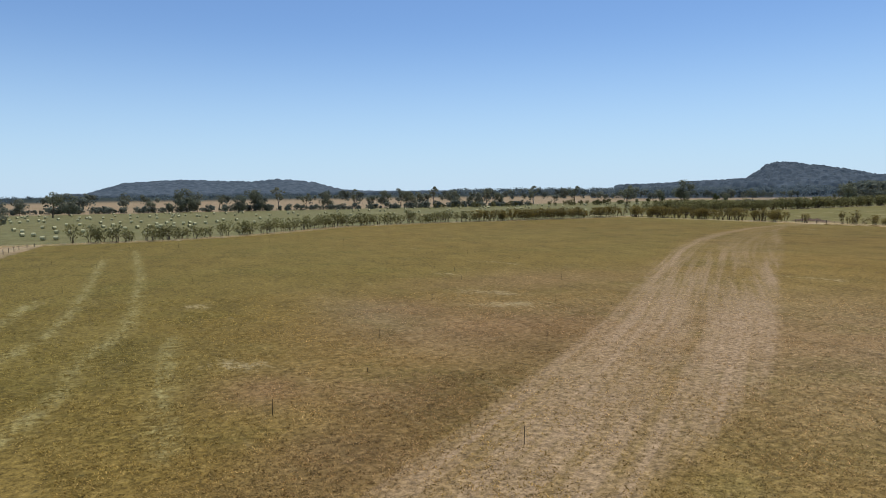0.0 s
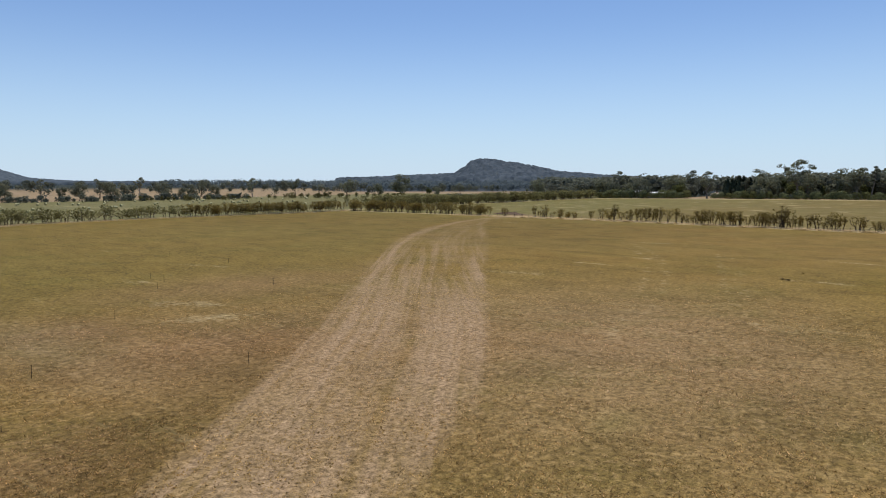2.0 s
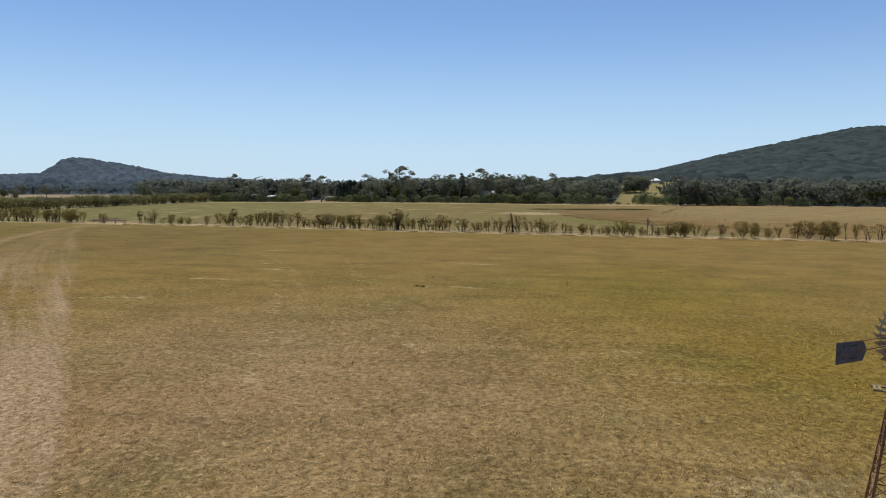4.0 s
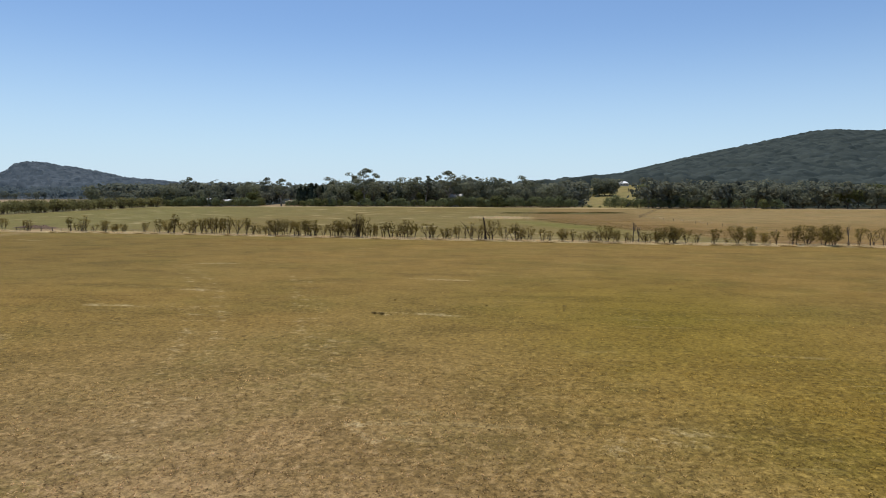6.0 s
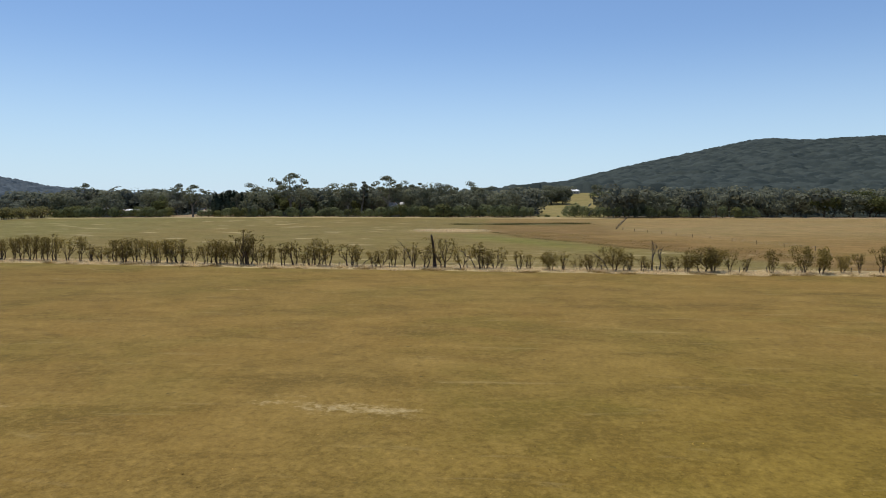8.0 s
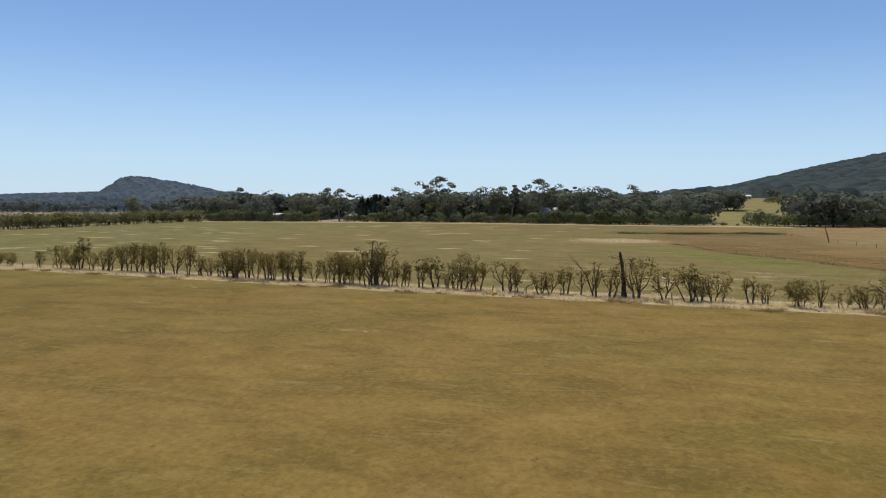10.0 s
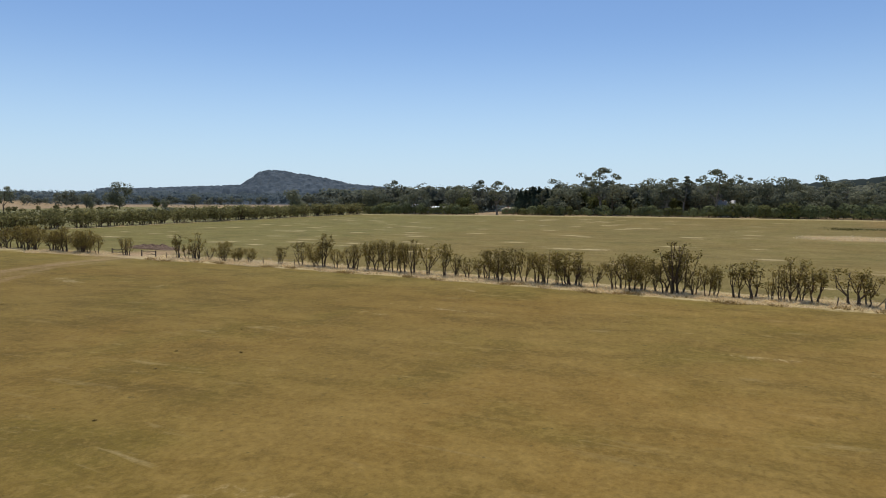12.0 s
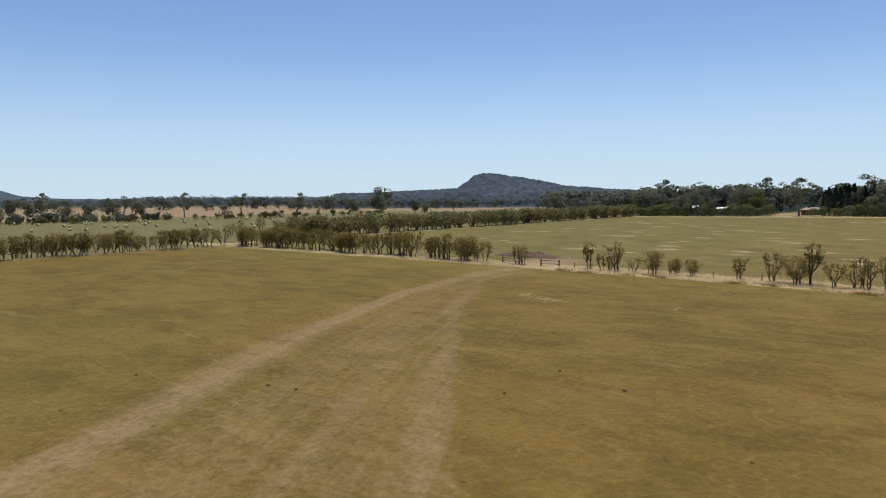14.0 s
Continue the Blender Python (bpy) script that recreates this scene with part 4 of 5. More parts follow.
for x, y, h in ((780, -40, 7), (782, -35, 6), (534, -14, 1.6), (533, -18.5, 2.2), (535, -20, 1.8), (534, -26, 1.5), (880, -100, 6), (884, -106, 7), (888, -112, 6), (892, -118, 7), (896, -125, 6),
                (925, -70, 8), (930, -62, 7), (934, -54, 9)):
    SHRUB.plant(rng.choice((0, 1)), x, y, h, rng.uniform(0, 360), 1.2)
# the clump by the bare slope and the dark belt to the south-east
for y, h, k in ((-33, 8.5, 0), (-36.5, 9.5, 1), (-40.5, 8.5, 0), (-45, 6.5, 2), (-48.5, 7, 1), (-53, 8, 0), (-57, 7, 1), (-62, 8, 0), (-68, 7, 1), (-74, 7, 0), (-80, 8, 1), (-87, 7, 0), (-94, 8, 1),
                (-101, 7, 0), (-108, 8, 1), (-116, 7, 0), (-124, 8, 1), (-133, 7, 2), (-142, 8, 0)):
    SHRUB.plant(k, 534 + rng.uniform(-3, 3), y, h, rng.uniform(0, 360))


def woods(name, label, seed, places, heights, mat, quads, size, broad=1.0, skirt=0.2, up=0.15, jitter=0.1):
    """Many trees far off, as one mass: for each a crown of lumps, uneven in height and outline."""
    r = np.random.default_rng(seed)
    n = len(places)
    z = land(places[:, 0], places[:, 1])
    lobes = 5
    w = heights * r.uniform(0.26, 0.42, n) * broad
    lc = r.normal(size=(n, lobes, 3)) * np.array((0.55, 0.55, 0.22)) * w[:, None, None]
    lc[:, :, 2] += (heights * 0.68)[:, None]
    lc[:, 0, 2] = heights * 0.86
    lw = w[:, None] * r.uniform(0.5, 0.9, (n, lobes))
    g = r.normal(size=(n, lobes, quads, 3))
    g /= np.linalg.norm(g, axis=3)[..., None]
    out = g.reshape(-1, 3).copy()
    out[:, 2] += up
    g *= r.uniform(0.85, 1.0, (n, lobes, quads, 1)) * lw[:, :, None, None] * np.array((1, 1, 0.75))
    P = g + lc[:, :, None, :]
    low = r.random((n, lobes, quads)) < skirt
    P[..., 2] = np.where(low, r.uniform(0.05, 0.6, (n, lobes, quads)) * heights[:, None, None], P[..., 2])
    P[..., 0] += places[:, 0, None, None]
    P[..., 1] += places[:, 1, None, None]
    P[..., 2] = np.maximum(P[..., 2], 0.3) + z[:, None, None]
    S = np.repeat(heights * size, lobes * quads)
    ob = quads_object(name, leaves(r, P.reshape(-1, 3), S, 0.0, out, jitter), mat, tree=np.repeat(r.random(n), lobes * quads))
    return tagged(ob, label, "woods", kind="stuff")


def scatter(seed, count, x0, x1, y0, y1, keep=None):
    r = np.random.default_rng(seed)
    p = np.stack([r.uniform(x0, x1, count), r.uniform(y0, y1, count)], 1)
    return p[keep(p[:, 0], p[:, 1])] if keep else p


def polar(x, y):
    return np.hypot(x - 80, y - 50), np.degrees(np.arctan2(x - 80, y - 50))


def heights(seed, n, lo, hi):
    return np.random.default_rng(seed).uniform(0, 1, n) ** 1.4 * (hi - lo) + lo


def clear_slope(x, y):
    return (x > 525) & (x < 985) & (y < 26 - (x - 130) * 0.094) & (y > 26 - (x - 130) * 0.2)


def open_stubble(x, y):
    """True but for the bare paddock past the far hedgerow, where only a tree here and there stands."""
    far, way = polar(x, y)
    return (way < 40) | (way > 56) | (far > 1000) | ((x * 5.7 + y * 8.3) % 10 < 0.7)


FAR_HEDGE = "hedgerow trees between the far paddocks"
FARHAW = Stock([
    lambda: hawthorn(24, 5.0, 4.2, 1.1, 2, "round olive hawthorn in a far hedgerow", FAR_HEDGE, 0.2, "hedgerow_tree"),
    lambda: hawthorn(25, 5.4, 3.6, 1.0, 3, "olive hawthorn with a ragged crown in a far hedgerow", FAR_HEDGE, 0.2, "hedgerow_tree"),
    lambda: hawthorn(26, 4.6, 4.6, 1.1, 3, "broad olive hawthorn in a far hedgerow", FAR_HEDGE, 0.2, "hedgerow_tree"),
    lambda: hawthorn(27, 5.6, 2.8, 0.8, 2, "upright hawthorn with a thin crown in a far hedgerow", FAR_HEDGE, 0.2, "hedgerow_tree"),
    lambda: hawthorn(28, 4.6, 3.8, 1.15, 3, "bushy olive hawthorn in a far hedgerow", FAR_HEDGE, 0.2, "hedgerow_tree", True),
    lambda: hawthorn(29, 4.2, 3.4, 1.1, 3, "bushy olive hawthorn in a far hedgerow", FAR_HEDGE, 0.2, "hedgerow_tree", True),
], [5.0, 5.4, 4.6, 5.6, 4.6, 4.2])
# northern hedgerow, with gaps
x = -4.0
while x < 236:
    if rng.random() < 0.94:
        tall = 3.8 if x < 36 else 4.8
        stock, kinds = (FARHAW, (0, 1, 2, 4, 5)) if x < 150 else (HAW, (0, 2, 10, 9, 2, 0, 1))
        stock.plant(rng.choice(kinds), x, float(north_y(x)) + rng.gauss(0, 0.5), tall * rng.uniform(0.72, 1.15), rng.uniform(0, 360), rng.uniform(1.05, 1.4))
    x += (rng.uniform(1.4, 2.4) if x < 100 else rng.uniform(1.4, 2.5)) if rng.random() < 0.92 else 4.0
x = 262.0
while x < 526:
    FARHAW.plant(rng.choice((4, 5, 2, 4, 0, 5)), x, float(third_y(x)) + abs(rng.gauss(0, 3.0)), rng.uniform(4.6, 7.2), rng.uniform(0, 360), rng.uniform(1.1, 1.5))
    x += rng.uniform(1.2, 2.8)
x = 268.0
while x < 526:
    FARHAW.plant(rng.choice((0, 1, 2, 3)), x, float(third_y(x)) + rng.uniform(34, 42), rng.uniform(3.6, 6.4), rng.uniform(0, 360), rng.uniform(0.9, 1.25))
    x += rng.uniform(2.5, 9.0) if x < 400 else rng.uniform(1.8, 4.5)


r = np.random.default_rng(60)
x = r.uniform(400, 540, 70)
p = np.stack([x, third_y(x) + r.uniform(55, 75, 70)], 1)
woods("back_row_trees", "darker row of trees behind the far hedgerow", 57, p, heights(56, len(p), 2.5, 5), M_WOODS, 50, 0.17, 1.2, 0.12, 0.3)
x = r.uniform(-160, 360, 330)
p = np.stack([x, 585 - 0.1 * x + r.normal(size=330) * 6], 1)
woods("hay_paddock_bushes", "dark low bushes along the back of the hay paddock", 55, p, heights(54, len(p), 2.5, 5.5), M_WOODS, 22, 0.29, 1.4, 0.3, 0.35)
x = r.uniform(250, 520, 60)
p = np.stack([x, 520 - (x - 300) * 0.1 + r.normal(size=60) * 4], 1)
woods("inner_paddock_bushes", "low bush row inside the hay paddock", 53, p, heights(52, len(p), 2.5, 5), M_HEDGE, 34, 0.2, 1.3)
p = scatter(61, 400, 552, 655, -30, 330, lambda x, y: ~clear_slope(x, y) & ~((y > 188) & (y < 232) & (x < 640)) & ~((y > 66) & (y < 92) & (x < 562)))
woods("roadside_woods", "dense dark gum woods behind the far fence", 62, p, heights(63, len(p), 10, 18.5), M_ROADSIDE, 42, 0.153, 1.15, 0.12, 0.35)
p = scatter(64, 560, 520, 740, -420, -50, lambda x, y: ~clear_slope(x, y) & (x + 0.12 * y > 520))
woods("south_woods", "dark dense wood at the foot of the hill", 65, p, heights(66, len(p), 9, 19), M_ROADSIDE, 32, 0.165, 1.15, 0.12, 0.3, 0.3)
p = scatter(67, 1500, 760, 1700, -300, 900, lambda x, y: ~clear_slope(x, y) & (polar(x, y)[1] > 56) & ~((x < 1000) & (y < -40)))
woods("middle_woods", "gum woods on the plain before the hill", 68, p, heights(69, len(p), 12, 22) * (1 - 0.5 * ease(86, 92, polar(p[:, 0], p[:, 1])[1])), M_WOODS, 11, 0.32, 1.2, 0.15, 0.4)
p = scatter(58, 1500, 560, 1450, 560, 1300, lambda x, y: (polar(x, y)[0] > 1010) & (polar(x, y)[0] < 1400) & (polar(x, y)[1] > 37) & (polar(x, y)[1] < 58))
woods("stubble_edge_woods", "gum woods along the end of the bare paddock, tinted with haze", 59, p, heights(50, len(p), 7, 13), M_HAZY_WOODS, 9, 0.3, 1.5, 0.25, 0.7, 0.15)
p = scatter(70, 3600, -600, 2000, 1100, 2600, lambda x, y: (polar(x, y)[0] > 1250) & (polar(x, y)[0] < 2300) & (polar(x, y)[1] > -12))
th = polar(p[:, 0], p[:, 1])[1]
p = p[(th > 26) | (np.random.default_rng(73).random(len(p)) < 0.3)]
woods("distant_woods", "distant belt of gum woods beyond the stubble", 71, p, heights(72, len(p), 9, 16) * (1 - 0.4 * (polar(p[:, 0], p[:, 1])[1] < 26)), M_HAZY_WOODS, 8, 0.3, 1.7, 0.2, 0.9, 0.12)
p = scatter(75, 340, -300, 900, 640, 1300, lambda x, y: ((x > 330) | ((x * 7.3 + y * 3.1) % 10 < 4)) & (np.sin(x * 0.017 + y * 0.011) + 0.6 * np.sin(y * 0.03 - x * 0.02) > -0.1))
woods("scattered_trees", "scattered trees on the dry stubble plain", 76, p, heights(77, len(p), 7, 16), M_WOODS, 40, 0.2, 1.3, 0.2, 0.35)
p = scatter(78, 360, 540, 900, 330, 800, lambda x, y: (np.sin(x * 0.03) + np.sin(y * 0.023 + x * 0.012) > -0.1) & open_stubble(x, y))
woods("northern_woods", "gum woods north of the paddocks", 79, p, heights(80, len(p), 6, 12.5), M_WOODS, 46, 0.17, 1.1, 0.15, 0.35)


def canopy(name, label, seed, th0, th1, r0, r1, step, cell, rise, least, mat):
    """The closed roof of a forest: one sheet over the slope, domed crown by crown."""
    r = np.random.default_rng(seed)
    nd, nt = int((r1 - r0) / step), int(radians(th1 - th0) * (r0 + r1) / 2 / step)
    d, th = np.meshgrid(np.linspace(r0, r1, nd), np.radians(np.linspace(th0, th1, nt)), indexing="ij")
    x, y = (80 + d * np.sin(th)).ravel(), (50 + d * np.cos(th)).ravel()
    px, py, ph, pk = (r.random((256, 256)) for _ in range(4))
    u, v = x / cell + 2048, y / cell + 2048
    i, j = np.floor(u).astype(int), np.floor(v).astype(int)
    best, tall, kind = np.full(len(x), 9.0), np.zeros(len(x)), np.zeros(len(x))
    for a in (-1, 0, 1):
        for b in (-1, 0, 1):
            m, n = (i + a) % 256, (j + b) % 256
            q = np.hypot(i + a + px[m, n] - u, j + b + py[m, n] - v)
            near = q < best
            best, tall, kind = np.where(near, q, best), np.where(near, ph[m, n], tall), np.where(near, pk[m, n], kind)
    z = land(x, y)
    inside = (z > least) & (d.ravel() > r0 + step) & ~clear_slope(x, y) & (((x - CLEARING[0]) / 52) ** 2 + ((y - CLEARING[1]) / 42) ** 2 > 1)
    top = 3 + rise * tall ** 2 + cell * 0.42 * np.maximum(1 - best ** 2, -0.15) + r.normal(size=len(x)) * 0.4
    z = z + np.where(inside, top, -2.0)
    idx = np.arange(nd * nt).reshape(nd, nt)
    F = np.stack([idx[:-1, :-1], idx[:-1, 1:], idx[1:, 1:], idx[1:, :-1]], -1).reshape(-1, 4).astype(np.int32)
    me = bpy.data.meshes.new(name)
    me.vertices.add(len(x))
    me.vertices.foreach_set("co", np.stack([x, y, z], -1).astype(np.float32).ravel())
    me.loops.add(F.size)
    me.loops.foreach_set("vertex_index", F.ravel())
    me.polygons.add(len(F))
    me.polygons.foreach_set("loop_start", np.arange(0, F.size, 4, dtype=np.int32))
    me.update(calc_edges=True)
    me.attributes.new("tree", "FLOAT", "POINT").data.foreach_set("value", kind.astype(np.float32))
    me.materials.append(mat)
    tagged(new(name, me), label, "woods", kind="stuff")


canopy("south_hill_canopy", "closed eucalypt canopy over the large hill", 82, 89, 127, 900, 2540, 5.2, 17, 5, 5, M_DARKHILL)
# the two farther hills take the leaf colour with haze in it
canopy("middle_hill_canopy", "closed eucalypt canopy over the steep small hill", 85, 40, 68, 2700, 5100, 8, 24, 22, 7, M_HAZY_HILL)
canopy("west_hill_canopy", "closed eucalypt canopy over the long low hill", 88, -3, 27, 3700, 6060, 10.5, 27, 8, 8, M_HAZY_HILL)


# ---- hay bales ----
def hay_bale():
    """A round bale on its side, wrapped round, straw at both ends."""
    root = thing("hay_bale", "round pale hay bale lying in the green paddock", "hay bale", "hay bales in the paddock")
    bm = bmesh.new()
    bmesh.ops.create_cone(bm, cap_ends=True, segments=20, radius1=0.66, radius2=0.66, depth=1.25)
    bmesh.ops.bevel(bm, geom=[e for e in bm.edges if len(e.link_faces) == 2 and any(len(f.verts) > 4 for f in e.link_faces)], offset=0.07, segments=2, affect="EDGES")
    bmesh.ops.rotate(bm, verts=bm.verts, matrix=Matrix.Rotation(radians(90), 3, "X"))
    for v in bm.verts:
        v.co += Vector((0, 0, 0.64)) + 0.02 * noise.noise_vector(v.co * 3)
        v.co.z = max(0.0, v.co.z)
    me = bpy.data.meshes.new("wrap")
    bm.to_mesh(me)
    bm.free()
    me.materials.append(M_BALE)
    new("wrap", me).parent = root
    for side in (-1, 1):
        V, F = [], []
        for k in range(20):
            a = 2 * math.pi * k / 20
            V.append((0.57 * math.cos(a), side * 0.632, 0.64 + 0.57 * math.sin(a)))
        V.append((0, side * 0.655, 0.64))
        for k in range(20):
            F.append((k, (k + 1) % 20, 20) if side < 0 else ((k + 1) % 20, k, 20))
        mesh_object("straw_end", V, F, M_HAY, root)
    return root


BALE = Stock([hay_bale], [1.3])
BALES_NEAR = [(-33.5, 400), (-29.5, 396), (-22.6, 417), (-24.7, 304), (-20.8, 288), (-19, 261), (-15.8, 260), (-16.2, 322), (-11.9, 235), (-19.4, 399), (-11.8, 312), (-9.8, 276),
              (-8.5, 234), (-14.4, 435), (-8.3, 345), (-5.7, 275), (-3.2, 341), (-1.7, 275), (0.5, 316), (1.8, 273), (5.1, 364), (5.3, 313), (7.2, 282), (6.6, 259),
              (11.3, 412), (9.3, 328), (13.2, 355), (11.7, 308), (12.3, 289), (18.2, 360), (16.9, 297), (22.5, 364), (21.8, 305), (32.8, 452), (26.4, 328), (24.1, 298),
              (26.3, 306), (31.3, 337), (37.8, 381), (33, 323), (30, 294), (37.2, 326), (40.5, 332), (36, 296), (40.7, 317), (46.5, 327), (60, 417), (53.2, 338)]
for x, y in BALES_NEAR + [(59.9, 362), (65.5, 357), (66.1, 318), (80.7, 374)]:
    BALE.plant(0, x, y, 1.3, 90 + rng.uniform(-35, 35))
for k in range(165):
    x = rng.uniform(-60, 470)
    y = rng.uniform(400 if x < 90 else 330, 540)
    BALE.plant(0, x, y, 1.3, 90 + rng.uniform(-40, 40))


# ---- stakes in the paddock ----
def stake(x, y, h, lean):
    V, F = [], []
    tube(V, F, [(0, 0, -0.2), (0.01, 0, h * 0.6), (0.0, 0, h)], [0.02, 0.02, 0.018], 6)
    ob = mesh_object("steel_picket", V, F, M_PICKET)
    ob.matrix_basis = Matrix.Translation(at(x, y)) @ pose(0, 0, 0, lean, rng.gauss(0, 2), rng.uniform(0, 360))
    tagged(ob, "thin dark steel picket standing in dry grass", "picket", "pickets in the paddock")


PICKETS = [(8.9, 39.5), (18.9, 28.8), (22.1, 56.3), (29.8, 106), (47.4, 109), (51.6, 106), (52.2, 99.8), (51.3, 94.2), (47.7, 89), (35.3, 73.2), (47.2, 65.4), (34, 48.3),
           (17.1, 46), (63.4, 154), (68.9, 126), (70.4, 109), (59.9, 81.6), (61.1, 181), (42.9, 188), (-7.6, 134), (-6.4, 148), (-3.4, 103.5), (1, 137), (12.9, 104.6), (8.5, 183), (19.4, 182)]
for i, (x, y) in enumerate(PICKETS):
    stake(x, y, 0.35 if i == 12 else 0.95, rng.gauss(0, 2))


# ---- the wind pump ----
def wind_pump(x, y):
    root = thing("wind_pump", "rusty steel farm wind pump with a galvanised wheel", "windmill")
    root.matrix_basis = Matrix.Translation(at(x, y)) @ pose(0, 0, 0, 0, 0, 74)
    TOP, W0, W1 = 7.6, 0.98, 0.035

    def leg_at(sx, sy, z):
        w = W0 + (W1 - W0) * z / TOP
        return Vector((sx * w, sy * w, z))

    corners = [(-1, -1), (1, -1), (1, 1), (-1, 1)]
    for sx, sy in corners:
        V, F = [], []
        tube(V, F, [leg_at(sx, sy, -0.2), leg_at(sx, sy, TOP)], [0.066, 0.056], 4)
        mesh_object("leg", V, F, M_RUST, root)
    levels = [0.25, 1.95, 3.15, 4.2, 5.15, 5.95]
    for i, z in enumerate(levels):
        for k in range(4):
            a, b = corners[k], corners[(k + 1) % 4]
            if i:
                bar("girt", leg_at(*a, z), leg_at(*b, z), 0.03, M_RUST, root, sides=4)
            if i + 1 < len(levels):
                z2 = levels[i + 1]
                bar("brace", leg_at(*a, z + 0.05), leg_at(*b, z2 - 0.05), 0.02, M_RUST, root, sides=4)
                bar("brace", leg_at(*b, z + 0.05), leg_at(*a, z2 - 0.05), 0.02, M_RUST, root, sides=4)
    # rungs up one face
    for k in range(15):
        z = 0.9 + k * 0.36
        p = leg_at(1, 1, z)
        bar("rung", p, p + Vector((0.16, 0, 0)), 0.011, M_GALV, root, sides=4)
    bar("cross_beam", (-1.25, 0.86, 1.82), (1.0, 0.86, 1.82), 0.05, M_RUST, root, "dark timber beam across the legs", sides=5)
    bar("pump_rod", (0, 0, 0.0), (0, 0, TOP), 0.03, M_RUST, root)
    bar("bore_pipe", (0, 0, -0.1), (0, 0, 1.9), 0.06, M_RUST, root)
    slab("pump_head", (0, 0, 1.9), (0.2, 0.2, 0.3), M_RUST, root)
    # platform near the top
    slab("platform_beam", (0.05, -0.3, 6.300), (1.5, 0.07, 0.06), M_PLANK, root, "bleached timber platform")
    slab("platform_beam", (0.05, 0.3, 6.300), (1.5, 0.07, 0.06), M_PLANK, root)
    for k in (-0.62, 0.58, 0.72):
        slab("platform_plank", (k, 0, 6.345), (0.1, 0.72, 0.03), M_PLANK, root)
    # head: mast, gear box, wheel and tail turn together
    head = new("turntable_head")
    head.parent = root
    head.matrix_basis = Matrix.Translation((0, 0, 8.07)) @ pose(0, 0, 0, 0, 0, -150 - 74)
    bar("mast", (0, 0, -1.3), (0, 0, -0.1), 0.1, M_RUST, head)
    V, F = [], []
    box(V, F, (0, 0.0, 0.12), (0.27, 0.34, 0.5))
    for i in (1, 3, 5, 7):
        V[i] = Vector((V[i].x * 0.72, V[i].y * 0.72, V[i].z))
    gear = mesh_object("gear_box", V, F, M_RED, head, "faded red gear box hood")
    slab("gear_base", (0, 0, -0.17), (0.44, 0.56, 0.09), M_RUST, head)
    bar("axle", (0, 0, 0.0), (0, 0.44, 0.0), 0.05, M_RUST, head)
    # wheel: lies in the plane y = 0.6 of the head
    R, INNER, BLADES = 1.33, 0.66, 26

    def ring(name, radius, thick):
        V, F = [], []
        for k in range(48):
            a = 2 * math.pi * k / 48
            for dr, dy in ((-thick, -0.01), (thick, -0.01), (thick, 0.03), (-thick, 0.03)):
                V.append(((radius + dr) * math.cos(a), 0.36 + dy, (radius + dr) * math.sin(a)))
        for k in range(48):
            m = (k + 1) % 48
            for j in range(4):
                F.append((k * 4 + j, k * 4 + (j + 1) % 4, m * 4 + (j + 1) % 4, m * 4 + j))
        mesh_object(name, V, F, M_GALV, head)

    ring("outer_ring", 1.12, 0.018)
    ring("inner_ring", INNER, 0.018)
    for k in range(6):
        a = 2 * math.pi * k / 6 + 0.2
        for dy in (-0.14, 0.12):
            bar("spoke", (0.06 * math.cos(a), 0.36 + dy, 0.06 * math.sin(a)), (1.13 * math.cos(a), 0.36, 1.13 * math.sin(a)), 0.014, M_RUST, head, sides=4)
    bar("hub", (0, 0.2, 0), (0, 0.5, 0), 0.085, M_RUST, head, sides=10)
    for k in range(BLADES):
        a = 2 * math.pi * (k + 0.5) / BLADES
        V, F = [], []
        for i in range(4):
            rr = INNER + (R - INNER) * i / 3
            half = 0.075 + 0.105 * i / 3
            for j in range(4):
                s = (j / 3 - 0.5) * 2 * half
                curve = 0.05 * (1 - (j / 1.5 - 1) ** 2)
                for dy in (0, 0.004):
                    # pitched about 45 degrees to the plane of the wheel
                    t, d = s * 0.7, s * 0.7 + curve + dy
                    V.append((rr * math.cos(a) - t * math.sin(a), 0.37 + d, rr * math.sin(a) + t * math.cos(a)))
        def vid(i, j, d):
            return (i * 4 + j) * 2 + d
        for i in range(3):
            for j in range(3):
                F.append((vid(i, j, 0), vid(i, j + 1, 0), vid(i + 1, j + 1, 0), vid(i + 1, j, 0)))
                F.append((vid(i, j, 1), vid(i + 1, j, 1), vid(i + 1, j + 1, 1), vid(i, j + 1, 1)))
        for i in range(3):
            for j in (0, 3):
                F.append((vid(i, j, 0), vid(i + 1, j, 0), vid(i + 1, j, 1), vid(i, j, 1)))
                F.append((vid(j, i, 0), vid(j, i + 1, 0), vid(j, i + 1, 1), vid(j, i, 1)))
        mesh_object("blade", V, F, M_GALV, head)
    # tail
    bar("tail_bar", (0, -0.1, -0.1), (0.0, -2.9, -0.34), 0.026, M_RUST, head)
    bar("tail_stay", (0, -0.1, 0.22), (0.0, -1.95, 0.06), 0.014, M_RUST, head)
    V, F = [], []
    outline = [(-1.62, -0.24), (-1.78, 0.08), (-2.95, 0.06), (-2.95, -0.66), (-1.78, -0.6)]
    for dx in (-0.006, 0.006):
        V += [(dx, yy, zz + 0.02) for yy, zz in outline]
    F = [(0, 1, 2, 3, 4), (9, 8, 7, 6, 5)] + [(k, k + 5, (k + 1) % 5 + 5, (k + 1) % 5) for k in range(5)]
    mesh_object("tail_vane", V, F, M_VANE, head, "weathered grey-blue sheet metal vane")
